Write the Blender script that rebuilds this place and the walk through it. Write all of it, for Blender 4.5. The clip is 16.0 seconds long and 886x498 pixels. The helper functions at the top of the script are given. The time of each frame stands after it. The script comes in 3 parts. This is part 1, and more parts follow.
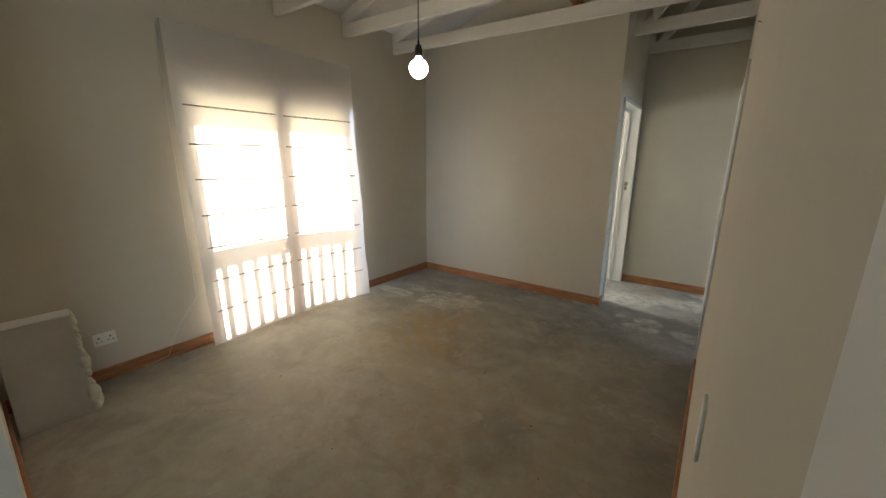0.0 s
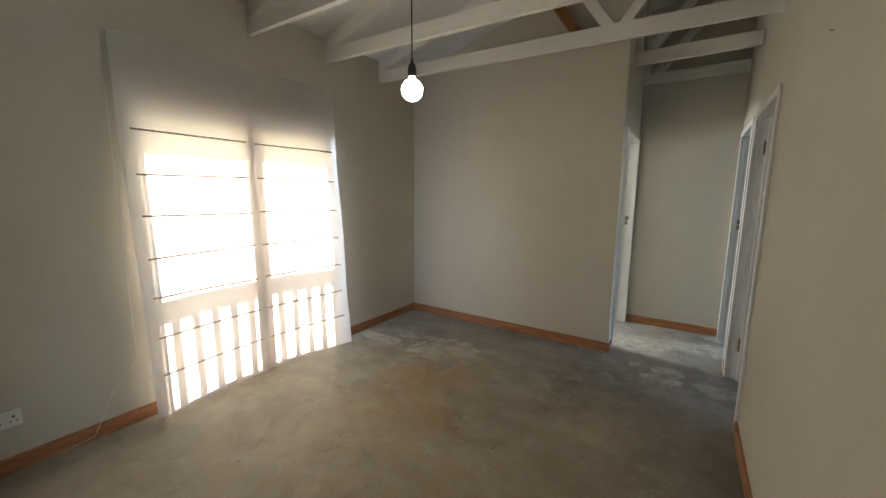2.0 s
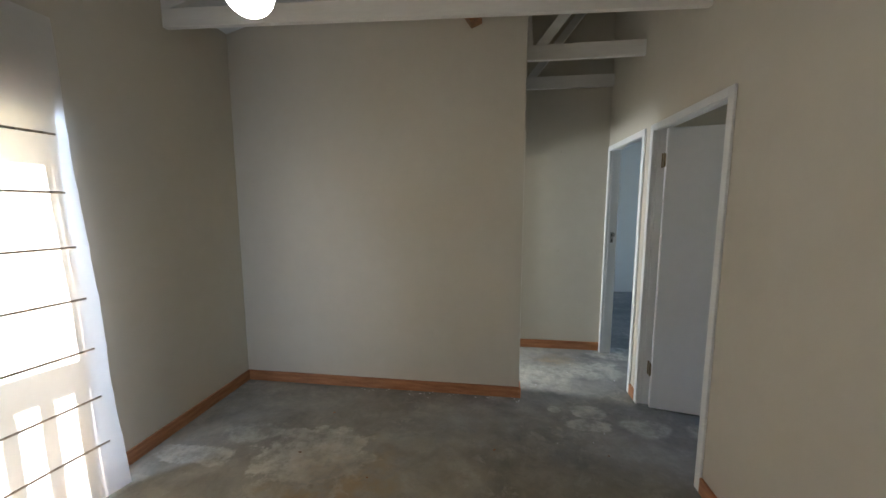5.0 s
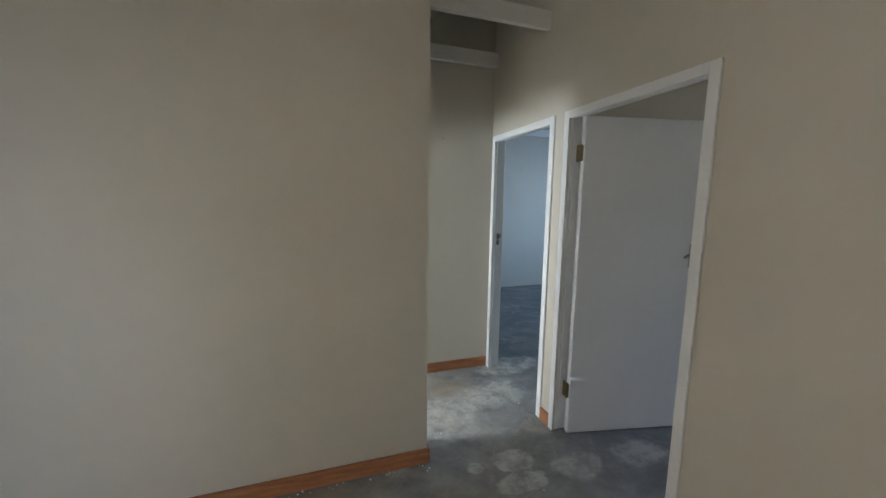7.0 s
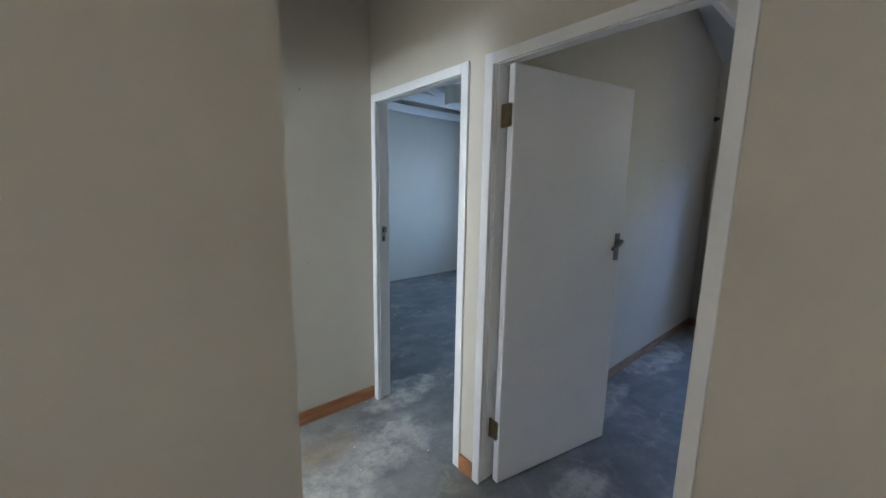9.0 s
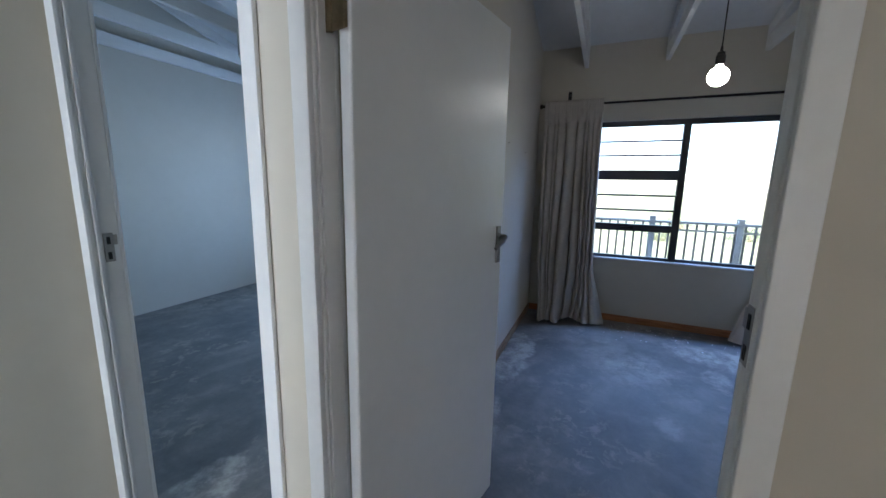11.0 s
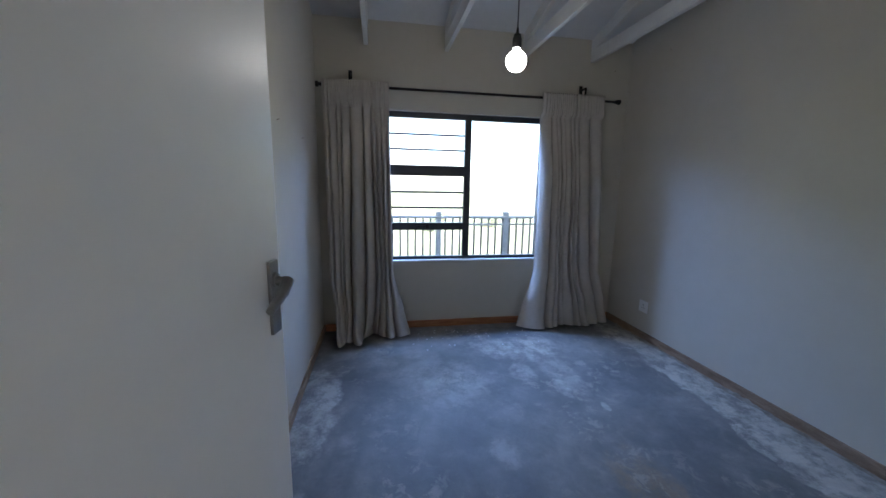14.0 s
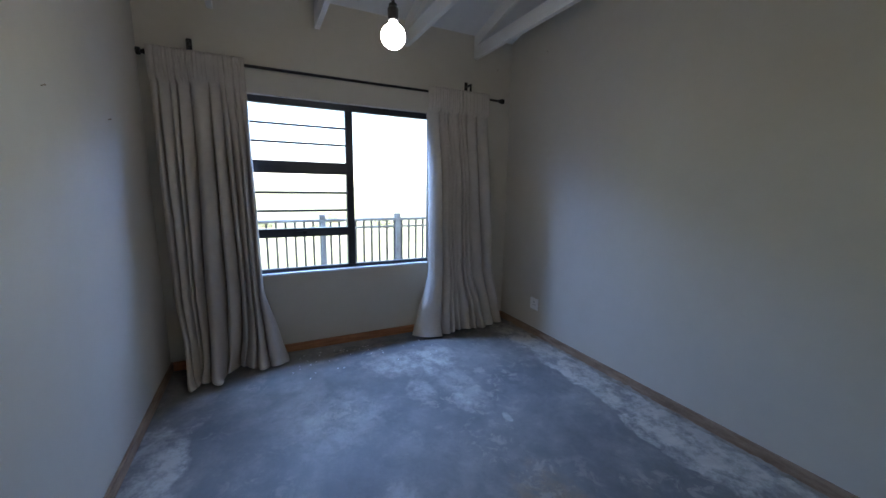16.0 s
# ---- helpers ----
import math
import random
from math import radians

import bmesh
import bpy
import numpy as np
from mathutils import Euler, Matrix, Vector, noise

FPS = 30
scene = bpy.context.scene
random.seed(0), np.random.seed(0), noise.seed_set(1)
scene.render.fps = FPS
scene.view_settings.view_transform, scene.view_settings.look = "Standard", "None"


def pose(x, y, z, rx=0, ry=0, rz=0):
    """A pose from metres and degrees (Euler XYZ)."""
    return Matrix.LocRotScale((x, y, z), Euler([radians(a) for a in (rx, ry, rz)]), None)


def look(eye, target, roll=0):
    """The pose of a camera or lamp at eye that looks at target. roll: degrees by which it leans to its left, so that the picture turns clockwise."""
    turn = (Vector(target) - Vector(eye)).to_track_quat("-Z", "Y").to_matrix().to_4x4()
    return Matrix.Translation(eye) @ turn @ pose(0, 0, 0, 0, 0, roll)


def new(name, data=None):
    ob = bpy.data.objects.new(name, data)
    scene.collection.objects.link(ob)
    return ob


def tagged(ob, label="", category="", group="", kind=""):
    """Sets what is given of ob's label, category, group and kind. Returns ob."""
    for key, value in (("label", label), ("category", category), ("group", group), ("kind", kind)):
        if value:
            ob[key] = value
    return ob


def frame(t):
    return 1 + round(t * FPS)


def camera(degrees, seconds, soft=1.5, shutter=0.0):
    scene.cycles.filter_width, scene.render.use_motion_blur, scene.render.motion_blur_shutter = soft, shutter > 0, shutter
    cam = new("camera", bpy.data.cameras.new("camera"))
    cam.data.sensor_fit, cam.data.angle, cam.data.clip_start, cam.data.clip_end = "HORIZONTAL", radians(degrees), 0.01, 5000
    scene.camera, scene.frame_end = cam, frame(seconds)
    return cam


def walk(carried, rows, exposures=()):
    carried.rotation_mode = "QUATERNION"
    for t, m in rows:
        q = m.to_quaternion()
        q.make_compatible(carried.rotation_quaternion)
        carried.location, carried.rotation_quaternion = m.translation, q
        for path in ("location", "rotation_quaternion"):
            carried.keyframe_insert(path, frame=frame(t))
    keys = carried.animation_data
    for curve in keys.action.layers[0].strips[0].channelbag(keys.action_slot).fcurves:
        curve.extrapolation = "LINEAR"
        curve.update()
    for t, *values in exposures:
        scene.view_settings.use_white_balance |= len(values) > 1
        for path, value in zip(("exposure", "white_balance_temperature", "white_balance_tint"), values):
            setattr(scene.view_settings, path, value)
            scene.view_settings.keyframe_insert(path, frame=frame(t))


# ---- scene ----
cam = camera(100.5, 16.0)
PATH = [
    (0, (0.749, 1.113, 1.463), (-0.41, 2.676, 1.0), 0.4),
    (0.5, (0.713, 1.204, 1.445), (-0.45, 2.778, 1.034), 0.4),
    (1, (0.641, 1.278, 1.437), (-0.519, 2.867, 1.076), 0.4),
    (1.5, (0.538, 1.328, 1.454), (-0.604, 2.938, 1.13), 0.5),
    (2, (0.435, 1.379, 1.465), (-0.664, 3.024, 1.172), 0.4),
    (2.5, (0.34, 1.459, 1.467), (-0.677, 3.162, 1.207), 0.3),
    (3, (0.262, 1.62, 1.453), (-0.643, 3.389, 1.228), 0.3),
    (3.5, (0.161, 1.772, 1.469), (-0.594, 3.611, 1.248), 0.1),
    (4, (0.022, 1.857, 1.482), (-0.564, 3.757, 1.265), -0.1),
    (6.3, (-0.642, 2.773, 1.548), (-0.365, 4.737, 1.288), 0.8),
    (6.5, (-0.657, 2.853, 1.547), (-0.267, 4.798, 1.287), 0.9),
    (7, (-0.671, 3.092, 1.527), (-0.032, 4.969, 1.264), 0.8),
    (7.5, (-0.619, 3.314, 1.52), (0.227, 5.106, 1.252), 0.8),
    (8, (-0.573, 3.537, 1.501), (0.437, 5.238, 1.21), 0.9),
    (8.2, (-0.563, 3.613, 1.505), (0.507, 5.277, 1.207), 0.9),
    (10.5, (-0.062, 4.311, 1.449), (1.626, 5.326, 1.102), 1.1),
    (11, (0.117, 4.418, 1.435), (1.929, 5.19, 1.089), 1.1),
    (11.5, (0.302, 4.488, 1.435), (2.193, 5.043, 1.091), 1.4),
    (12, (0.428, 4.531, 1.426), (2.357, 4.935, 1.084), 1.3),
    (12.5, (0.559, 4.589, 1.436), (2.515, 4.825, 1.091), 1.3),
    (13, (0.651, 4.642, 1.441), (2.62, 4.691, 1.099), 1.2),
    (13.5, (0.72, 4.648, 1.435), (2.684, 4.486, 1.095), 1.0),
    (14, (0.828, 4.59, 1.423), (2.769, 4.247, 1.085), 1.0),
    (14.5, (0.937, 4.507, 1.423), (2.848, 4.02, 1.089), 1.0),
    (15, (1.007, 4.457, 1.426), (2.882, 3.846, 1.093), 1.0),
    (15.5, (1.079, 4.447, 1.424), (2.905, 3.703, 1.093), 0.9),
    (16, (1.124, 4.435, 1.418), (2.894, 3.563, 1.09), 0.9),
]
walk(cam, [(t, look(eye, target, roll)) for t, eye, target, roll in PATH],
     [(0.0, 2.36, 6850, 10), (3.5, 2.3, 6250, 10), (7.0, 2.28, 5900, 10), (11.0, 2.22, 5500, 12), (12.5, 2.38, 5500, 12), (14.5, 2.5, 5650, 13), (16.0, 2.5, 5750, 13)])
# world, sun and exposure
SUN_UP = 20.0
world = bpy.data.worlds.new("sky")
scene.world = world
world.use_nodes = True
wn = world.node_tree
sky = wn.nodes.new("ShaderNodeTexSky")
sky.sky_type = "NISHITA"
sky.sun_disc = False
sky.sun_elevation = radians(SUN_UP)
sky.sun_rotation = radians(270)
wn.links.new(sky.outputs[0], wn.nodes["Background"].inputs[0])
wn.nodes["Background"].inputs[1].default_value = 0.14
sun = new("sun", bpy.data.lights.new("sun", "SUN"))
sun.data.energy, sun.data.angle, sun.data.color = 5.0, radians(0.6), (1.0, 0.93, 0.84)
sun.matrix_basis = look((-20, 2.9, 20 * math.tan(radians(SUN_UP))), (0, 2.9, 0))


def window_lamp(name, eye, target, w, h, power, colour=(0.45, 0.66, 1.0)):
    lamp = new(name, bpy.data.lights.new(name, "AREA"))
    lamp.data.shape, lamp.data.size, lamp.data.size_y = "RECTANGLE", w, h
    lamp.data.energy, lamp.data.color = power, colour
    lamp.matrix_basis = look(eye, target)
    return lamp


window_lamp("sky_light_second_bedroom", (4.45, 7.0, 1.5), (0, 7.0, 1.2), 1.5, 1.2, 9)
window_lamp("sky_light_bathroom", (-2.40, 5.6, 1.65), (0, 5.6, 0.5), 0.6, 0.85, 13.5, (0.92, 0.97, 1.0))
window_lamp("sky_light_bedroom", (5.02, 3.85, 2.5), (2.2, 3.7, 1.6), 1.35, 0.5, 36, (0.36, 0.55, 1.0))
window_lamp("sky_light_back_room", (4.37, -0.9, 1.4), (0, -0.6, 1.2), 1.6, 1.4, 7, (0.6, 0.77, 1.0))
window_lamp("sky_light_lounge", (-2.445, 2.955, 1.05), (0, 2.955, 1.05), 1.45, 2.0, 0.4, (0.42, 0.62, 1.0))
window_lamp("sky_light_beside_blind", (-2.42, 3.68, 1.0), (-2.40, 5.0, 0.95), 0.04, 1.9, 1.15, (0.62, 0.76, 1.0))

# ---------------------------------------------------------------- materials


def material(name, colour, rough=0.6, metal=0.0, colour2=None, scale=4.0, bump=0.0, bump_scale=60.0, stretch=(1, 1, 1), detail=6.0,
             emit=0.0, spec=0.5):
    """Two scales of variation between two colours, with a fine bump."""
    m = bpy.data.materials.new(name)
    m.use_nodes = True
    nt = m.node_tree
    b = nt.nodes["Principled BSDF"]
    b.inputs["Roughness"].default_value, b.inputs["Metallic"].default_value = rough, metal
    b.inputs["Specular IOR Level"].default_value = spec
    b.inputs["Base Color"].default_value = (*colour, 1)
    if emit:
        b.inputs["Emission Color"].default_value = (*colour, 1)
        b.inputs["Emission Strength"].default_value = emit
    geo = nt.nodes.new("ShaderNodeTexCoord")
    mp = nt.nodes.new("ShaderNodeMapping")
    mp.inputs["Scale"].default_value = stretch
    nt.links.new(geo.outputs["Object"], mp.inputs[0])
    if colour2:
        n1 = nt.nodes.new("ShaderNodeTexNoise")
        n1.inputs["Scale"].default_value, n1.inputs["Detail"].default_value = scale, detail
        n2 = nt.nodes.new("ShaderNodeTexNoise")
        n2.inputs["Scale"].default_value, n2.inputs["Detail"].default_value = scale * 9, 3
        mixf = nt.nodes.new("ShaderNodeMath")
        mixf.operation = "MULTIPLY_ADD"
        mixf.inputs[1].default_value, mixf.inputs[2].default_value = 0.35, -0.17
        add = nt.nodes.new("ShaderNodeMath")
        nt.links.new(mp.outputs[0], n1.inputs[0])
        nt.links.new(mp.outputs[0], n2.inputs[0])
        nt.links.new(n2.outputs[0], mixf.inputs[0])
        nt.links.new(n1.outputs[0], add.inputs[0])
        nt.links.new(mixf.outputs[0], add.inputs[1])
        ramp = nt.nodes.new("ShaderNodeValToRGB")
        ramp.color_ramp.elements[0].position, ramp.color_ramp.elements[1].position = 0.3, 0.7
        ramp.color_ramp.elements[0].color, ramp.color_ramp.elements[1].color = (*colour, 1), (*colour2, 1)
        nt.links.new(add.outputs[0], ramp.inputs[0])
        nt.links.new(ramp.outputs[0], b.inputs["Base Color"])
    if bump:
        n3 = nt.nodes.new("ShaderNodeTexNoise")
        n3.inputs["Scale"].default_value, n3.inputs["Detail"].default_value = bump_scale, 5
        bp = nt.nodes.new("ShaderNodeBump")
        bp.inputs["Strength"].default_value, bp.inputs["Distance"].default_value = bump, 0.004
        nt.links.new(mp.outputs[0], n3.inputs[0])
        nt.links.new(n3.outputs[0], bp.inputs["Height"])
        nt.links.new(bp.outputs[0], b.inputs["Normal"])
    return m


def concrete():
    """Steel-floated screed: cloudy greys and browns, with pale worn patches."""
    m = bpy.data.materials.new("screed")
    m.use_nodes = True
    nt = m.node_tree
    b = nt.nodes["Principled BSDF"]
    co = nt.nodes.new("ShaderNodeTexCoord").outputs["Object"]

    def tex(scale, detail, rough=0.6, distort=0.0):
        n = nt.nodes.new("ShaderNodeTexNoise")
        n.inputs["Scale"].default_value, n.inputs["Detail"].default_value = scale, detail
        n.inputs["Roughness"].default_value, n.inputs["Distortion"].default_value = rough, distort
        nt.links.new(co, n.inputs[0])
        return n.outputs[0]

    def ramp(v, stops):
        r = nt.nodes.new("ShaderNodeValToRGB")
        while len(r.color_ramp.elements) < len(stops):
            r.color_ramp.elements.new(0.5)
        for e, (p, c) in zip(r.color_ramp.elements, stops):
            e.position, e.color = p, (*c, 1)
        nt.links.new(v, r.inputs[0])
        return r.outputs[0]

    def mix(f, a, c):
        n = nt.nodes.new("ShaderNodeMixRGB")
        nt.links.new(f, n.inputs[0])
        for s, v in ((1, a), (2, c)):
            if isinstance(v, tuple):
                n.inputs[s].default_value = (*v, 1)
            else:
                nt.links.new(v, n.inputs[s])
        return n.outputs[0]

    def calc(op, a, c=None):
        n = nt.nodes.new("ShaderNodeMath")
        n.operation = op
        n.use_clamp = op in ("SUBTRACT", "MULTIPLY", "ADD")
        for s, v in ((0, a), (1, c)):
            if isinstance(v, float):
                n.inputs[s].default_value = v
            elif v is not None:
                nt.links.new(v, n.inputs[s])
        return n.outputs[0]

    base = ramp(tex(1.3, 9, 0.66, 0.25), [(0.3, (0.1, 0.102, 0.1)), (0.48, (0.22, 0.215, 0.2)), (0.7, (0.44, 0.41, 0.355))])
    fine = ramp(tex(6, 10, 0.74, 0.25), [(0.32, (0.1, 0.1, 0.097)), (0.52, (0.24, 0.23, 0.21)), (0.72, (0.48, 0.455, 0.41))])
    half = nt.nodes.new("ShaderNodeValue")
    half.outputs[0].default_value = 0.42
    col = mix(half.outputs[0], base, fine)
    edge = tex(5, 6, 0.65)

    def patch(x, y, rx, ry, hard):
        """1 inside a ragged ellipse on the floor."""
        mp = nt.nodes.new("ShaderNodeMapping")
        mp.inputs["Location"].default_value = (-x / rx, -y / ry, 0)
        mp.inputs["Scale"].default_value = (1 / rx, 1 / ry, 0)
        nt.links.new(co, mp.inputs[0])
        ln = nt.nodes.new("ShaderNodeVectorMath")
        ln.operation = "LENGTH"
        nt.links.new(mp.outputs[0], ln.inputs[0])
        ring = nt.nodes.new("ShaderNodeMath")
        ring.operation = "MULTIPLY_ADD"
        ring.inputs[1].default_value, ring.inputs[2].default_value = 1.8, -0.9
        nt.links.new(edge, ring.inputs[0])
        s = nt.nodes.new("ShaderNodeMath")
        nt.links.new(ln.outputs["Value"], s.inputs[0])
        nt.links.new(ring.outputs[0], s.inputs[1])
        mr = nt.nodes.new("ShaderNodeMapRange")
        mr.inputs["From Min"].default_value, mr.inputs["From Max"].default_value = 1.0 + hard, 1.0 - hard
        mr.clamp = True
        nt.links.new(s.outputs[0], mr.inputs[0])
        return mr.outputs[0]

    wr = nt.nodes.new("ShaderNodeMapRange")
    wr.inputs["From Min"].default_value, wr.inputs["From Max"].default_value = 0.41, 0.57
    wr.inputs["To Min"].default_value = 0.15
    nt.links.new(tex(7, 9, 0.75), wr.inputs[0])
    worn = wr.outputs[0]
    brown = (0.33, 0.235, 0.125)
    pale = (0.56, 0.53, 0.46)
    for x, y, rx, ry, hard, c, k in STAINS_AND_TONES:
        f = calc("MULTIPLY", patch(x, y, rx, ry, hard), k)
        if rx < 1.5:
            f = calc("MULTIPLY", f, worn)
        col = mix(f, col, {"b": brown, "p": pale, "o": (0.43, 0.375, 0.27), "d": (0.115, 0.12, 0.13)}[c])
    # trowel sweeps: faint broken arcs, paler and darker
    wave = nt.nodes.new("ShaderNodeTexWave")
    wave.wave_type, wave.rings_direction = "RINGS", "Z"
    wave.inputs["Scale"].default_value, wave.inputs["Distortion"].default_value = 1.1, 9.0
    wave.inputs["Detail"].default_value, wave.inputs["Detail Scale"].default_value = 4.0, 0.7
    nt.links.new(co, wave.inputs[0])
    cloud = ramp(tex(2.6, 5, 0.55), [(0.42, (0.0, 0.0, 0.0)), (0.66, (1.0, 1.0, 1.0))])
    col = mix(calc("MULTIPLY", calc("MULTIPLY", ramp(wave.outputs[1], [(0.6, (0, 0, 0)), (0.95, (1, 1, 1))]), cloud), 0.1), col, pale)
    shade = ramp(tex(2.1, 7, 0.62, 0.9), [(0.33, (1.0, 1.0, 1.0)), (0.5, (0.0, 0.0, 0.0))])
    col = mix(calc("MULTIPLY", shade, 0.32), col, (0.085, 0.083, 0.078))
    # worn flecks in drifts, where the skin of the screed has flaked
    drift = ramp(tex(1.7, 4, 0.6), [(0.47, (0.0, 0.0, 0.0)), (0.62, (1.0, 1.0, 1.0))])
    fleck = ramp(tex(11, 7, 0.7, 0.6), [(0.52, (0.0, 0.0, 0.0)), (0.6, (1.0, 1.0, 1.0))])
    col = mix(calc("MULTIPLY", calc("MULTIPLY", drift, fleck), 0.42), col, (0.45, 0.41, 0.34))
    pit = ramp(tex(17, 6, 0.7), [(0.36, (1.0, 1.0, 1.0)), (0.43, (0.0, 0.0, 0.0))])
    col = mix(calc("MULTIPLY", pit, 0.15), col, (0.09, 0.088, 0.085))
    speck = calc("GREATER_THAN", tex(55, 2), 0.74)
    col = mix(calc("MULTIPLY", speck, 0.35), col, (0.1, 0.09, 0.08))
    nt.links.new(col, b.inputs["Base Color"])
    rr = nt.nodes.new("ShaderNodeMapRange")
    rr.inputs["To Min"].default_value, rr.inputs["To Max"].default_value = 0.48, 0.75
    b.inputs["Specular IOR Level"].default_value = 0.35
    nt.links.new(tex(3, 6), rr.inputs[0])
    nt.links.new(rr.outputs[0], b.inputs["Roughness"])
    bp = nt.nodes.new("ShaderNodeBump")
    bp.inputs["Strength"].default_value, bp.inputs["Distance"].default_value = 0.25, 0.004
    nt.links.new(tex(14, 6), bp.inputs["Height"])
    nt.links.new(bp.outputs[0], b.inputs["Normal"])
    return m


# worn marks and room-wide tones on the screed: x, y, radii, softness, brown, pale, olive or dark, strength
STAINS_AND_TONES = [(-0.9, 2.1, 1.8, 2.0, 0.8, "o", 0.7), (2.65, 3.6, 1.8, 1.6, 0.4, "d", 0.5), (2.6, 7.0, 1.9, 2.0, 0.4, "d", 0.5), (-1.4, 4.15, 0.36, 0.26, 0.06, "p", 0.95), (-2.1, 4.05, 0.24, 0.09, 0.08, "p", 0.8), (-1.25, 3.6, 0.3, 0.16, 0.12, "b", 0.85), (-0.82, 3.25, 0.22, 0.14, 0.2, "b", 0.8), (-0.3, 5.2, 0.12, 0.3, 0.2, "p", 0.6), (-1.9, 4.3, 0.2, 0.1, 0.12, "p", 0.7), (-1.15, 3.5, 0.35, 0.6, 0.5, "b", 0.9),
          (0.39, 4.84, 0.12, 0.09, 0.08, "p", 0.9), (0.36, 4.69, 0.15, 0.08, 0.08, "p", 0.9), (0.14, 4.86, 0.05, 0.04, 0.1, "p", 0.9),
          (0.74, 4.7, 0.16, 0.1, 0.15, "p", 0.7), (1.17, 4.68, 0.2, 0.1, 0.2, "p", 0.6), (0.6, 5.6, 0.3, 0.2, 0.3, "p", 0.8),
          (0.1, 5.4, 0.3, 0.25, 0.4, "p", 0.8), (0.3, 5.75, 0.2, 0.12, 0.4, "b", 0.6), (0.95, 6.0, 0.3, 0.16, 0.15, "p", 0.7),
          (-0.3, 2.6, 1.2, 1.1, 0.9, "b", 0.5), (3.3, 4.1, 0.3, 0.3, 0.4, "p", 0.35), (2.84, 3.12, 0.06, 0.025, 0.1, "p", 0.6),
          (2.55, 3.92, 0.13, 0.08, 0.25, "p", 0.3), (2.2, 3.3, 0.24, 0.16, 0.2, "b", 0.5), (3.3, 3.2, 0.35, 0.12, 0.3, "p", 0.35),
          (2.75, 2.25, 1.3, 0.17, 0.1, "p", 0.95), (2.2, 2.42, 0.35, 0.1, 0.08, "p", 0.9), (3.35, 3.5, 0.16, 0.09, 0.2, "p", 0.45), (3.1, 3.3, 0.14, 0.05, 0.2, "p", 0.4), (3.78, 3.35, 0.2, 0.35, 0.3, "p", 0.7), (3.85, 2.25, 0.4, 0.16, 0.15, "p", 0.8), (3.1, 5.03, 0.5, 0.17, 0.12, "p", 0.7), (4.15, 3.5, 0.14, 0.45, 0.1, "d", 0.9), (1.9, 5.0, 0.5, 0.12, 0.15, "p", 0.6)]
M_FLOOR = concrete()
M_WALL = material("beige_wall_paint", (0.555, 0.512, 0.425), 0.62, colour2=(0.597, 0.555, 0.47), scale=1.2, bump=0.12, bump_scale=45)
M_WHITE = material("white_gloss_paint", (0.74, 0.74, 0.73), 0.38, colour2=(0.8, 0.8, 0.79), scale=5, bump=0.05, bump_scale=30)
M_LEAF = material("white_door_paint", (0.72, 0.72, 0.72), 0.36, colour2=(0.77, 0.77, 0.77), scale=2, bump=0.05, bump_scale=25)
M_BEAM = material("white_painted_timber", (0.68, 0.66, 0.62), 0.55, colour2=(0.78, 0.76, 0.72), scale=3, bump=0.25, bump_scale=20, stretch=(0.4, 3, 3))
M_CEIL = material("white_ceiling_board", (0.64, 0.64, 0.63), 0.7, colour2=(0.72, 0.72, 0.71), scale=2)
M_SKIRT = material("varnished_pine", (0.27, 0.105, 0.042), 0.42, colour2=(0.47, 0.215, 0.095), scale=5, bump=0.1, stretch=(1, 1, 8))
M_SKIRT_DUSTY = material("dusty_pine", (0.2, 0.125, 0.075), 0.75, colour2=(0.36, 0.255, 0.17), scale=6, bump=0.25, stretch=(1, 1, 5))
M_STAINED = material("brown_stained_timber", (0.13, 0.05, 0.018), 0.45, colour2=(0.36, 0.16, 0.05), scale=5, stretch=(2, 2, 0.6))
M_FRAME = material("charcoal_window_frame", (0.025, 0.028, 0.034), 0.4, colour2=(0.035, 0.038, 0.045), scale=8)
M_BLACK = material("black_iron", (0.012, 0.011, 0.011), 0.45, 0.4, colour2=(0.03, 0.028, 0.026), scale=20)
M_STEEL = material("brushed_steel", (0.3, 0.29, 0.275), 0.28, 1.0, colour2=(0.4, 0.385, 0.365), scale=30)
M_BRASS = material("tarnished_brass", (0.22, 0.17, 0.1), 0.4, 0.9, colour2=(0.34, 0.27, 0.17), scale=30)
M_DARK = material("dark_slot", (0.02, 0.018, 0.016), 0.7)
M_PLASTIC = material("white_plastic", (0.8, 0.8, 0.79), 0.3)
M_FOAM = material("cured_foam", (0.46, 0.44, 0.32), 0.75, colour2=(0.62, 0.6, 0.48), scale=12, bump=0.6, bump_scale=40)
M_BOARD = material("grey_board", (0.44, 0.42, 0.38), 0.6, colour2=(0.5, 0.48, 0.43), scale=4, bump=0.1)
M_BULB = material("lit_glass_bulb", (1.0, 0.9, 0.74), 0.3, emit=6.8)
M_BULB_BRIGHT = material("lit_clear_glass_bulb", (1.0, 0.9, 0.74), 0.3, emit=12.0)
M_OUTWALL = material("pale_render", (0.6, 0.57, 0.5), 0.8, colour2=(0.66, 0.63, 0.57), scale=3, bump=0.3)
M_RAIL = material("grey_painted_railing", (0.3, 0.29, 0.28), 0.6, colour2=(0.4, 0.39, 0.37), scale=8)
M_PICKET = material("dark_steel_picket", (0.09, 0.085, 0.085), 0.5, colour2=(0.14, 0.135, 0.13), scale=8)
M_WOODDOOR = material("honey_timber", (0.5, 0.27, 0.09), 0.45, colour2=(0.62, 0.36, 0.14), scale=5, stretch=(3, 3, 0.5))
M_GRASS = material("dry_grass_ground", (0.38, 0.38, 0.16), 0.9, colour2=(0.52, 0.48, 0.27), scale=0.15, bump=0.5, bump_scale=8)
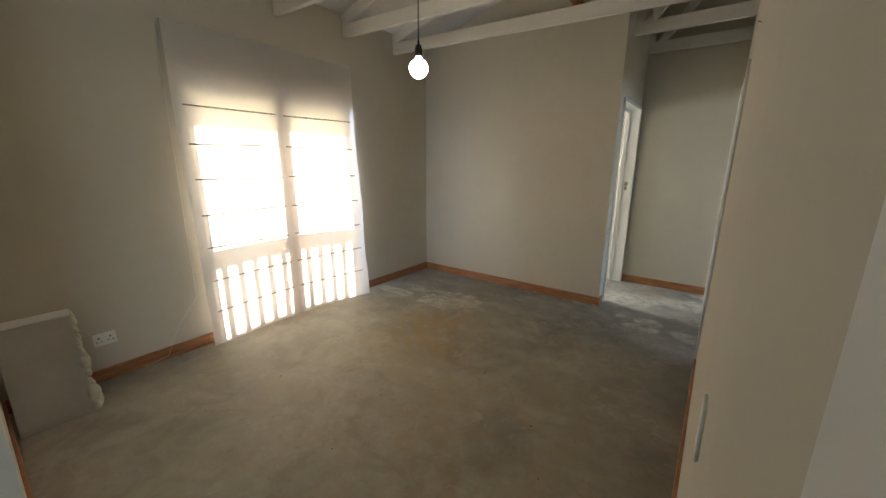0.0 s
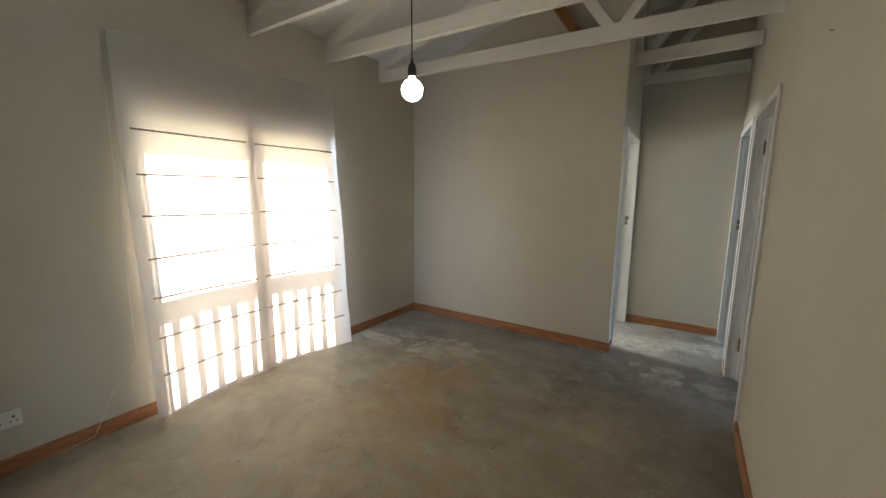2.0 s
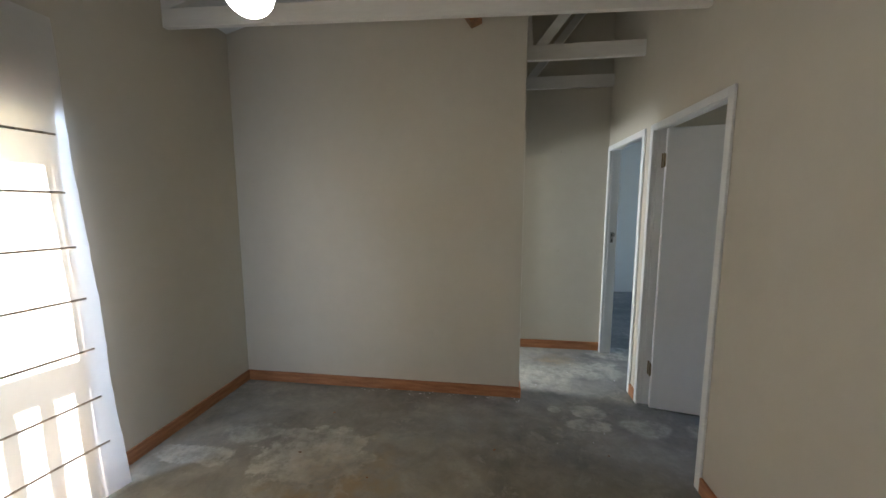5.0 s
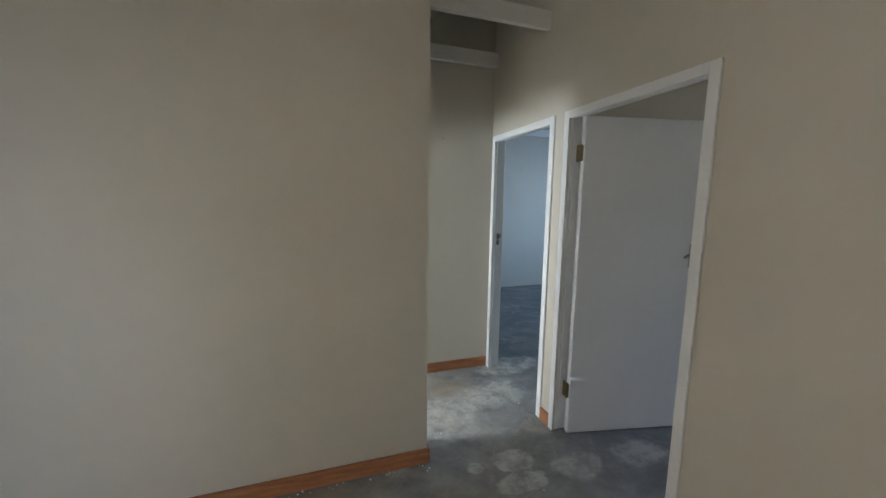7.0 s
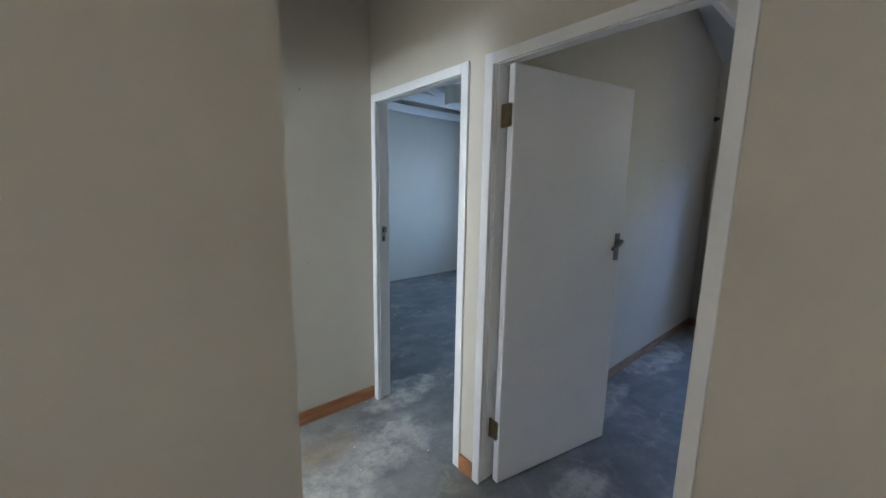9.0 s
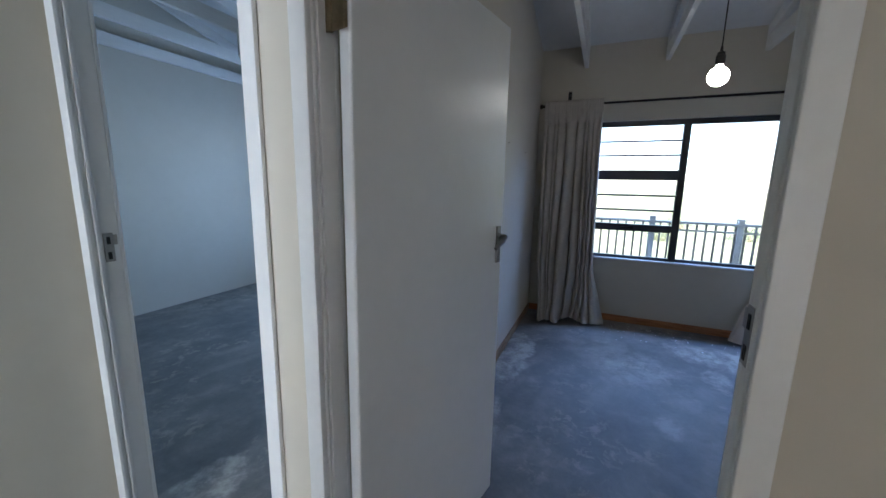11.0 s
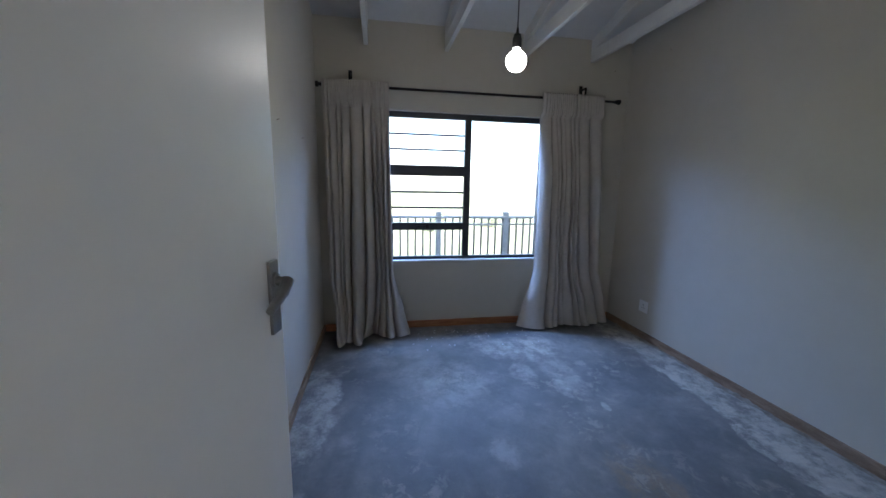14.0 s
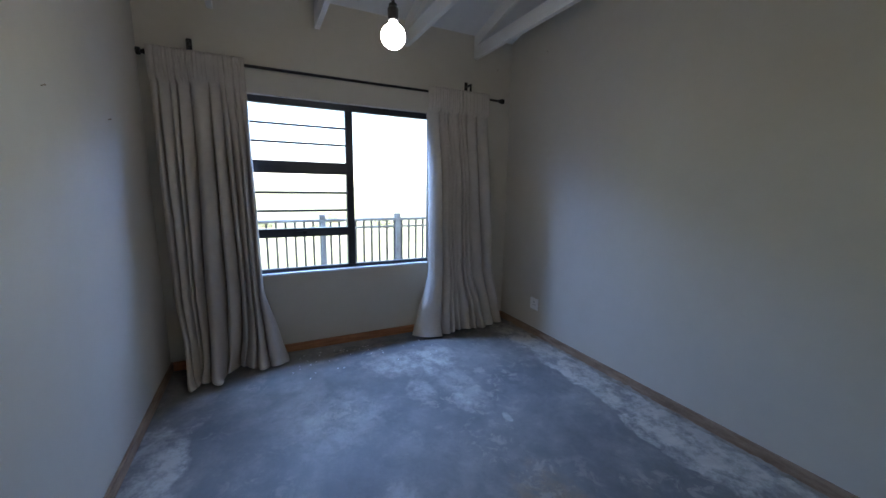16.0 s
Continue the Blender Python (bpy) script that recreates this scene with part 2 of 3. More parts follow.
M_LEAVES = material("bush_leaves", (0.11, 0.13, 0.07), 0.7, colour2=(0.17, 0.19, 0.11), scale=5)
M_DECK = material("weathered_deck", (0.13, 0.115, 0.1), 0.8, colour2=(0.2, 0.18, 0.155), scale=4, stretch=(1, 6, 1), bump=0.3)


def fabric(name, colour, colour2, through_part, warp):
    """Woven cloth that lets part of the light through."""
    m = material(name, colour, 0.9, colour2=colour2, scale=3, bump=0.35, bump_scale=warp, spec=0.1)
    nt = m.node_tree
    b, out = nt.nodes["Principled BSDF"], nt.nodes["Material Output"]
    tr = nt.nodes.new("ShaderNodeBsdfTranslucent")
    nt.links.new(b.inputs["Base Color"].links[0].from_socket, tr.inputs[0])
    mx = nt.nodes.new("ShaderNodeMixShader")
    mx.inputs[0].default_value = through_part
    nt.links.new(b.outputs[0], mx.inputs[1])
    nt.links.new(tr.outputs[0], mx.inputs[2])
    nt.links.new(mx.outputs[0], out.inputs[0])
    return m


M_BLIND = fabric("cream_blind_cloth", (0.74, 0.72, 0.685), (0.79, 0.77, 0.735), 0.47, 260)
M_CURTAIN = fabric("natural_linen", (0.5, 0.455, 0.4), (0.6, 0.55, 0.485), 0.04, 220)


def glass():
    m = bpy.data.materials.new("window_glass")
    m.use_nodes = True
    nt = m.node_tree
    tr, gl = nt.nodes.new("ShaderNodeBsdfTransparent"), nt.nodes.new("ShaderNodeBsdfGlossy")
    gl.inputs["Roughness"].default_value = 0.02
    fr, mx = nt.nodes.new("ShaderNodeFresnel"), nt.nodes.new("ShaderNodeMixShader")
    fr.inputs[0].default_value = 1.45
    nt.links.new(fr.outputs[0], mx.inputs[0])
    nt.links.new(tr.outputs[0], mx.inputs[1])
    nt.links.new(gl.outputs[0], mx.inputs[2])
    nt.links.new(mx.outputs[0], nt.nodes["Material Output"].inputs[0])
    return m


M_GLASS = glass()
M_SEAMLESS = fabric("frosted_glass", (0.8, 0.82, 0.82), (0.84, 0.86, 0.86), 0.6, 90)

# ---------------------------------------------------------------- mesh tools


def mesh_object(name, bm, mat, parent=None, smooth=False, bevel=0.0, segments=2):
    bmesh.ops.recalc_face_normals(bm, faces=bm.faces[:])
    me = bpy.data.meshes.new(name)
    bm.to_mesh(me)
    bm.free()
    me.materials.append(mat)
    for p in me.polygons:
        p.use_smooth = smooth
    ob = new(name, me)
    if parent:
        ob.parent = parent
    if bevel:
        md = ob.modifiers.new("bevel", "BEVEL")
        md.width, md.segments, md.limit_method = bevel, segments, "ANGLE"
    return ob


def add_box(bm, x0, x1, y0, y1, z0, z1, m=None):
    vs = [bm.verts.new((x, y, z)) for z in (z0, z1) for x, y in ((x0, y0), (x1, y0), (x1, y1), (x0, y1))]
    for q in ((3, 2, 1, 0), (4, 5, 6, 7), (0, 1, 5, 4), (1, 2, 6, 5), (2, 3, 7, 6), (3, 0, 4, 7)):
        bm.faces.new([vs[i] for i in q])
    if m is not None:
        bmesh.ops.transform(bm, matrix=m, verts=vs)


def add_rod(bm, a, b, r0, r1=None, n=12):
    a, b = Vector(a), Vector(b)
    m = Matrix.Translation((a + b) / 2) @ (b - a).to_track_quat("Z", "Y").to_matrix().to_4x4()
    bmesh.ops.create_cone(bm, cap_ends=True, segments=n, radius1=r0, radius2=r0 if r1 is None else r1, depth=(b - a).length, matrix=m)


def add_prism(bm, outline, y0, y1):
    """A slab between y0 and y1 with an outline in x and z."""
    lo = [bm.verts.new((x, y0, z)) for x, z in outline]
    hi = [bm.verts.new((x, y1, z)) for x, z in outline]
    bm.faces.new(lo)
    bm.faces.new(hi[::-1])
    for i in range(len(lo)):
        j = (i + 1) % len(lo)
        bm.faces.new((lo[i], hi[i], hi[j], lo[j]))


def add_lathe(bm, profile, centre, n=24):
    rings = []
    for r, z in profile:
        rings.append([bm.verts.new((centre[0] + r * math.cos(2 * math.pi * i / n), centre[1] + r * math.sin(2 * math.pi * i / n), centre[2] + z)) for i in range(n)])
    for a, b in zip(rings, rings[1:]):
        for i in range(n):
            j = (i + 1) % n
            bm.faces.new((a[i], a[j], b[j], b[i]))
    bm.faces.new(rings[0][::-1])
    bm.faces.new(rings[-1])


def box(name, x0, x1, y0, y1, z0, z1, mat, parent=None, bevel=0.0):
    bm = bmesh.new()
    add_box(bm, x0, x1, y0, y1, z0, z1)
    return mesh_object(name, bm, mat, parent, bevel=bevel)


def structure(ob, label, category):
    return tagged(ob, label, category, kind="structure")


def thing(name, x, y, z, label, category, group=""):
    ob = new(name)
    ob.empty_display_size = 0.05
    ob.location = (x, y, z)
    bpy.context.view_layer.update()
    return tagged(ob, label, category, group)


def hang(parent, *parts):
    """Makes world-placed parts children of a thing."""
    for p in parts:
        p.parent = parent
        p.matrix_parent_inverse = Matrix.Translation(parent.location).inverted()


# ---------------------------------------------------------------- the house shell
WEST, EAST, RIGHT, FAR, NEAR, END = -2.42, 4.39, 0.79, 5.0, 1.09, 6.08
THICK = 0.085
RIDGE, EAVE, PITCH = 0.985, 2.84, 0.268


def roof_z(x):
    """Height of the ceiling's underside."""
    return EAVE + PITCH * (min(x, 2 * RIDGE - x) - WEST)


def long_wall(name, x0, x1, y0, y1, top, holes, mat, label):
    """A wall along y; holes are (y0, y1, z0, z1)."""
    bm = bmesh.new()
    y = y0
    for a, b, c, d in sorted(holes):
        add_box(bm, x0, x1, y, a, 0, top)
        if c > 0:
            add_box(bm, x0, x1, a, b, 0, c)
        add_box(bm, x0, x1, a, b, d, top)
        y = b
    add_box(bm, x0, x1, y, y1, 0, top)
    bmesh.ops.remove_doubles(bm, verts=bm.verts[:], dist=1e-5)
    return structure(mesh_object(name, bm, mat), label, "wall")


def cross_wall(name, x0, x1, y0, y1, label):
    """A wall along x that reaches the sloping ceiling."""
    bm = bmesh.new()
    pts = [(x0, 0), (x1, 0), (x1, roof_z(x1) + 0.02)]
    if x0 < RIDGE < x1:
        pts.append((RIDGE, roof_z(RIDGE) + 0.02))
    pts.append((x0, roof_z(x0) + 0.02))
    add_prism(bm, pts, y0, y1)
    return structure(mesh_object(name, bm, M_WALL), label, "wall")


DOOR_1 = (4.187, 5.025, 0, 2.025)
DOOR_2 = (5.222, 6.01, 0, 2.025)
DOOR_3 = (5.2, 6.0, 0, 2.025)
GLAZED = (2.235, 3.70, 0, 2.08)
WINDOW = (2.93, 4.68, 0.69, 2.1)


def rough_hole(door):
    """The hole in the wall that takes a frame."""
    return door[0] - 0.022, door[1] + 0.022, 0, door[3] + 0.022


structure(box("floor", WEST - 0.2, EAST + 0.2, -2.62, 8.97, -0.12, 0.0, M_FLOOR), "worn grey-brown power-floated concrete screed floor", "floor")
long_wall("wall_west", WEST - 0.2, WEST, -2.62, END + 0.12, 2.85, [GLAZED, (5.3, 5.9, 1.2, 2.08)], M_WALL, "beige painted wall with a glazed door opening")
long_wall("wall_east", EAST, EAST + 0.2, -2.62, 8.97, 2.85, [(-1.7, -0.1, 0.7, 2.1), WINDOW, (6.3, 7.8, 0.9, 2.1)], M_WALL, "beige painted bedroom wall with a window opening")
long_wall("wall_right", RIGHT, RIGHT + THICK, 0.97, 8.85, 3.68, [rough_hole(DOOR_1), rough_hole(DOOR_2)], M_WALL, "beige painted wall with two bedroom doorways")
long_wall("wall_passage", -0.225, -0.105, FAR + 0.12, END, 3.45, [rough_hole(DOOR_3)], M_WALL, "beige painted passage wall with a bathroom doorway")
cross_wall("wall_far", WEST, -0.105, FAR, FAR + 0.12, "plain beige painted lounge wall up to the rafters")
cross_wall("wall_passage_end", WEST, RIGHT, END, END + 0.12, "plain beige painted wall closing the passage")
cross_wall("wall_bedroom_south", RIGHT + THICK, EAST, 1.97, 2.09, "plain beige painted bedroom wall")
cross_wall("wall_partition", RIGHT + THICK, EAST, 5.125, 5.21, "plain beige painted wall between two bedrooms")
cross_wall("wall_north", RIGHT, EAST, 8.85, 8.97, "plain painted end wall of the second bedroom")
cross_wall("wall_near", WEST, -0.9, NEAR - 0.12, NEAR, "beige painted wall beside the open entrance to the lounge")
cross_wall("wall_south", WEST, EAST, -2.62, -2.5, "plain beige wall of the space behind the lounge")

bm = bmesh.new()
for sgn in (0, 1):
    xs = (WEST - 0.7, RIDGE) if not sgn else (RIDGE, EAST + 0.7)
    zs = [EAVE + PITCH * (min(x, 2 * RIDGE - x) - WEST) for x in xs]
    add_prism(bm, [(xs[0], zs[0]), (xs[1], zs[1]), (xs[1], zs[1] + 0.14), (xs[0], zs[0] + 0.14)], -2.8, 9.2)
structure(mesh_object("ceiling", bm, M_CEIL), "white board ceiling sloping up with the roof", "ceiling")


def skirting(name, x0, x1, y0, y1, h=0.088, mat=M_SKIRT, label="varnished orange pine skirting board along the wall foot"):
    ob = box(name, x0, x1, y0, y1, 0.0, h, mat, bevel=0.004)
    return structure(ob, label, "baseboard")


T = 0.016
skirting("baseboard", WEST, WEST + T, NEAR + T, GLAZED[0])
skirting("baseboard", WEST, WEST + T, GLAZED[1], FAR)
skirting("baseboard", WEST + T, -0.105, FAR - T, FAR)
skirting("baseboard", -0.105, -0.105 + T, FAR - T, FAR + 0.1)
skirting("baseboard", -0.09, RIGHT - 0.01, END - T, END)
skirting("baseboard", RIGHT - T, RIGHT, 1.23, 4.139)
skirting("baseboard", RIGHT - T, RIGHT, 5.073, 5.174)
skirting("baseboard", WEST + T, -0.9, NEAR, NEAR + T)
skirting("baseboard", EAST - T, EAST, 2.09 + T, 5.125 - T, 0.072)
skirting("baseboard", RIGHT + THICK + 0.02, EAST, 2.09, 2.09 + T, 0.072, M_SKIRT_DUSTY, "pine skirting board dulled with plaster dust")
skirting("baseboard", RIGHT + THICK + 0.02, EAST, 5.125 - T, 5.125, 0.072, M_SKIRT_DUSTY, "pine skirting board dulled with plaster dust")


def door_frame(name, hole, x0, x1, label):
    """A pressed frame round three sides: flat face, recessed bead, then a rebate as wide as the leaf."""
    y0, y1, _, top = hole
    bm = bmesh.new()
    face, out, deep = 0.047, 0.014, 0.021

    def ring(xa, xb, inner, outer, hinge=None):
        hinge = inner if hinge is None else hinge
        add_box(bm, xa, xb, y0 - outer, y0 + inner, 0, top + outer)
        add_box(bm, xa, xb, y1 - hinge, y1 + outer, 0, top + outer)
        add_box(bm, xa, xb, y0 + inner, y1 - hinge, top - inner, top + outer)

    ring(x0 - out, x0 - 0.001, 0.0, face)
    ring(x0 - 0.001, x0 + 0.012, -0.006, deep)
    ring(x0 + 0.012, x0 + 0.022, -0.001, deep)
    ring(x0 + 0.022, x0 + 0.03, -0.008, deep)
    ring(x0 + 0.03, x1, -0.016, deep, -0.003 if name == "door_1" else None)
    ring(x1, x1 + out, -0.016, face, -0.003 if name == "door_1" else None)
    return structure(mesh_object(name, bm, M_WHITE, bevel=0.0025), label, "door frame")


door_frame("door_1", DOOR_1, RIGHT, RIGHT + THICK, "white painted stepped door frame of the bedroom")
door_frame("door_2", DOOR_2, RIGHT, RIGHT + THICK, "white painted stepped door frame of the second bedroom")
door_frame("door_3", DOOR_3, -0.225, -0.105, "white painted door frame of the bathroom")
structure(box("door_4", RIGHT - 0.015, RIGHT + 0.1, 0.9, 1.226, 0, 2.1, M_WHITE, bevel=0.004), "white painted door jamb at the lounge entrance", "door frame")


def truss(x0, x1, y, spots, label, sag=0.0):
    """A painted roof truss clipped to one room: bottom chord, sloping rafter, and pairs of webs."""
    t = 0.04
    ob = thing("roof_truss", (x0 + x1) / 2, y, 2.625, label, "roof truss", "exposed roof trusses")
    bm = bmesh.new()
    add_prism(bm, [(x0, 2.63), (x1, 2.63 - sag), (x1, 2.742 - sag), (x0, 2.742)], y, y + t)
    parts = [mesh_object("tie_beam", bm, M_BEAM, bevel=0.004)]
    bm = bmesh.new()
    cuts = [x0] + ([RIDGE] if x0 < RIDGE < x1 else []) + [x1]
    for a, b in zip(cuts, cuts[1:]):
        add_prism(bm, [(a, roof_z(a) - 0.115), (b, roof_z(b) - 0.115), (b, roof_z(b) - 0.002), (a, roof_z(a) - 0.002)], y, y + t)
    parts.append(mesh_object("rafter", bm, M_BEAM, bevel=0.004))
    for s in spots:
        for d in (-1, 1):
            bm = bmesh.new()
            top = s
            while 2.737 + abs(top - s) * 1.15 < roof_z(top) - 0.06 and x0 < top < x1:
                top += 0.02 * d
            a, b = Vector((s + 0.03 * d, 0, 2.70 - sag * 0.7)), Vector((top, 0, roof_z(top) - 0.05))
            n = Vector((-(b - a).z, 0, (b - a).x)).normalized() * 0.035
            pts = [a - n, b - n, b + n, a + n]
            add_prism(bm, [(p.x, p.z) for p in pts], y + 0.003, y + t - 0.003)
            parts.append(mesh_object("web", bm, M_BEAM, bevel=0.003))
    hang(ob, *parts)


for y in (1.61, 2.31, 3.01, 3.71, 4.41):
    truss(WEST, RIGHT, y, (-0.12,), "white painted timber roof truss over the lounge", 0.085)
for y in (5.28, 6.02):
    truss(-0.105, RIGHT, y, (-0.04,), "white painted timber roof truss over the passage")
for y in (2.49, 3.19, 3.94, 4.66):
    truss(RIGHT + THICK, EAST, y, (2.9,), "white painted timber roof truss over the bedroom")
for y in (5.9, 6.6, 7.3, 8.0, 8.7):
    truss(RIGHT + THICK, EAST, y, (), "white painted timber roof truss over the second bedroom")

# a stained timber brace that leans against the far wall under the roof
bm = bmesh.new()
add_prism(bm, [(-0.50, 2.76), (-0.42, 2.79), (-0.98, 3.6), (-1.06, 3.56)], 4.86, 4.995)
tagged(mesh_object("timber_brace", bm, M_STAINED, bevel=0.006), "brown-stained timber brace slanting up the far wall", "brace")

# ---------------------------------------------------------------- lounge


def glazed_doors():
    ob = thing("glazed_door", WEST - 0.1, 2.955, 0, "closed honey timber glazed double door behind the blinds", "door")
    y0, y1, _, top = GLAZED
    x0, x1 = WEST - 0.12, WEST - 0.07
    bm = bmesh.new()
    add_box(bm, x0 - 0.02, x1 + 0.02, y0, y0 + 0.02, 0, top)
    add_box(bm, x0 - 0.02, x1 + 0.02, y1 - 0.02, y1, 0, top)
    add_box(bm, x0 - 0.02, x1 + 0.02, y0 + 0.02, y1 - 0.02, top - 0.05, top)
    parts = [mesh_object("frame", bm, M_WOODDOOR, bevel=0.004)]
    mid = 2.986
    for a, b, s, e in ((y0 + 0.022, mid - 0.002, 0.025, 0.066), (mid + 0.002, y1 - 0.022, 0.066, 0.025)):
        bm = bmesh.new()
        add_box(bm, x0, x1, a, a + s, 0.005, top - 0.055)
        add_box(bm, x0, x1, b - e, b, 0.005, top - 0.055)
        add_box(bm, x0, x1, a + s, b - e, 0.005, 0.09)
        add_box(bm, x0, x1, a + s, b - e, top - 0.13, top - 0.055)
        parts.append(mesh_object("leaf", bm, M_WOODDOOR, bevel=0.004))
        g = box("pane", x0 + 0.022, x0 + 0.028, a + s, b - e, 0.09, top - 0.13, M_GLASS)
        g.visible_shadow = False
        parts.append(g)
    hang(ob, *parts)


glazed_doors()


def roman_blind(y0, y1, seed, gap, flare):
    """A flat roman blind let right down: cloth, header and the rods in its seams; gap is its distance from the wall,
    flare how far the foot of its first or second edge swings out."""
    rnd = random.Random(seed)
    ob = thing("roman_blind", WEST + 0.1, (y0 + y1) / 2, 0.012, "translucent cream roman blind let down over the glazed door", "blind", "roman blinds")
    bm = bmesh.new()
    nu, nv, top = 28, 110, 2.385
    seams = [1.838, 1.572, 1.31, 1.05, 0.79, 0.53, 0.28]

    def where(u, v):
        z = 0.012 + (top - 0.012) * v
        slack = 1 - v
        near = min(abs(z - s) for s in seams)
        x = WEST + gap - 0.02 * v + slack * (flare[0] * (1 - u) ** 1.5 + flare[1] * u ** 1.5) + 0.007 * math.sin(5 * u + seed) * slack + 0.004 * math.exp(-(near / 0.03) ** 2)
        x += 0.014 * noise.noise((u * 2.2 + seed, z * 1.6, seed)) * min(1, slack * 3)
        edge = 0.008 * noise.noise((seed + (3 if u > 0.5 else 9), z * 2.4, 0)) * abs(2 * u - 1) ** 4
        return x, y0 + (y1 - y0) * u + 0.022 * slack ** 2 + edge, z

    grid = [[bm.verts.new(where(i / nu, j / nv)) for i in range(nu + 1)] for j in range(nv + 1)]
    for j in range(nv):
        for i in range(nu):
            bm.faces.new((grid[j][i], grid[j][i + 1], grid[j + 1][i + 1], grid[j + 1][i]))
    parts = [mesh_object("cloth", bm, M_BLIND, smooth=True)]
    for s in seams:
        bm = bmesh.new()
        tilt = rnd.uniform(-0.006, 0.006)
        inset = 0.06 / (y1 - y0)
        pts = [Vector(where(inset + (1 - 2 * inset) * i / 14, (s + tilt * (i / 7 - 1)) / top)) + Vector((0.004, 0, 0)) for i in range(15)]
        for p, q in zip(pts, pts[1:]):
            add_rod(bm, p, q, 0.0055, n=8)
        parts.append(mesh_object("seam_rod", bm, M_SEAM, smooth=True))
    parts.append(box("head_rail", WEST + 0.002, WEST + gap - 0.026, y0 + 0.005, y1 - 0.005, 2.345, 2.38, M_WHITE, bevel=0.003))
    hang(ob, *parts)


M_SEAM = material("seam_tape", (0.38, 0.325, 0.26), 0.85)
roman_blind(2.168, 2.978, 1.3, 0.058, (0.05, 0.0))
roman_blind(2.935, 3.765, 4.1, 0.042, (0.0, 0.11))


def tube(name, pts, r, mat, n=6):
    cu = bpy.data.curves.new(name, "CURVE")
    cu.dimensions, cu.bevel_depth, cu.bevel_resolution = "3D", r, 2
    sp = cu.splines.new("POLY")
    sp.points.add(len(pts) - 1)
    for p, q in zip(sp.points, pts):
        p.co = (*q, 1)
    cu.materials.append(mat)
    ob = new(name, cu)
    return ob


tagged(tube("blind_cord", [(WEST + 0.06, 2.13, 2.33 - 0.1 * i) for i in range(20)] + [(WEST + 0.03, 2.0, 0.25), (WEST + 0.03, 1.9, 0.03), (WEST + 0.04, 1.75, 0.012)], 0.0013, M_PLASTIC),
       "thin white blind cord hanging down the wall", "cord")


def pendant(x, y, z, r, glow, label):
    """A bare globe bulb on a flex, with a black holder; z is the bulb's centre."""
    ob = thing("pendant_lamp", x, y, z, label, "pendant lamp", "bare pendant bulbs")
    bm = bmesh.new()
    prof = []
    for i in range(15):
        a = -math.pi / 2 + 0.02 + (math.pi * 0.87) * i / 14
        prof.append((max(r * math.cos(a), 0.001), r * math.sin(a)))
    neck = max(prof[-1][0], 0.02)
    prof += [(neck * 0.8, r * 1.08), (0.018, r * 1.25)]
    add_lathe(bm, prof, (x, y, z))
    parts = [mesh_object("bulb", bm, glow, smooth=True)]
    bm = bmesh.new()
    add_lathe(bm, [(0.021, 0), (0.024, 0.004), (0.024, 0.05), (0.019, 0.056), (0.019, 0.068), (0.008, 0.072), (0.006, 0.1)], (x, y, z + r * 1.15), 20)
    parts.append(mesh_object("holder", bm, M_BLACK, smooth=False))
    bm = bmesh.new()
    add_rod(bm, (x, y, z + r * 1.15 + 0.09), (x, y, roof_z(x)), 0.0035, n=8)
    parts.append(mesh_object("flex", bm, M_BLACK, smooth=True))
    hang(ob, *parts)


pendant(-0.94, 3.11, 2.05, 0.061, M_BULB, "lit white globe bulb hanging on a black flex in the lounge")
pendant(2.80, 3.87, 2.072, 0.053, M_BULB_BRIGHT, "lit white globe bulb hanging on a black flex in the bedroom")


def wall_plate(name, m, w, h, holes, label, category):
    """A bevelled plastic plate on a wall, built facing +x, placed by m."""
    ob = tagged(new(name), label, category)
    ob.matrix_basis = m
    bm = bmesh.new()
    add_box(bm, 0, 0.007, -w / 2, w / 2, -h / 2, h / 2)
    mesh_object("plate", bm, M_PLASTIC, ob, bevel=0.003)
    for y, z, r in holes:
        bm = bmesh.new()
        add_rod(bm, (0.0065, y, z), (0.0076, y, z), r, n=10)
        mesh_object("hole", bm, M_DARK, ob)


wall_plate("wall_socket", pose(WEST, 1.58, 0.29), 0.12, 0.085,
           [(-0.03, 0.012, 0.006), (-0.042, -0.012, 0.004), (-0.018, -0.012, 0.004), (0.03, 0.012, 0.006), (0.042, -0.012, 0.004), (0.018, -0.012, 0.004)],
           "white double wall socket above the skirting", "socket")
wall_plate("wall_socket", pose(3.84, 2.09, 0.315, 0, 0, 90), 0.115, 0.115, [(0.0, 0.016, 0.006), (-0.014, -0.012, 0.004), (0.014, -0.012, 0.004)],
           "white square wall socket above the bedroom skirting", "socket")
wall_plate("light_switch", pose(RIGHT, 1.93, 0.95, 0, 0, 180), 0.07, 0.115, [], "white light switch plate on the lounge wall", "light switch")


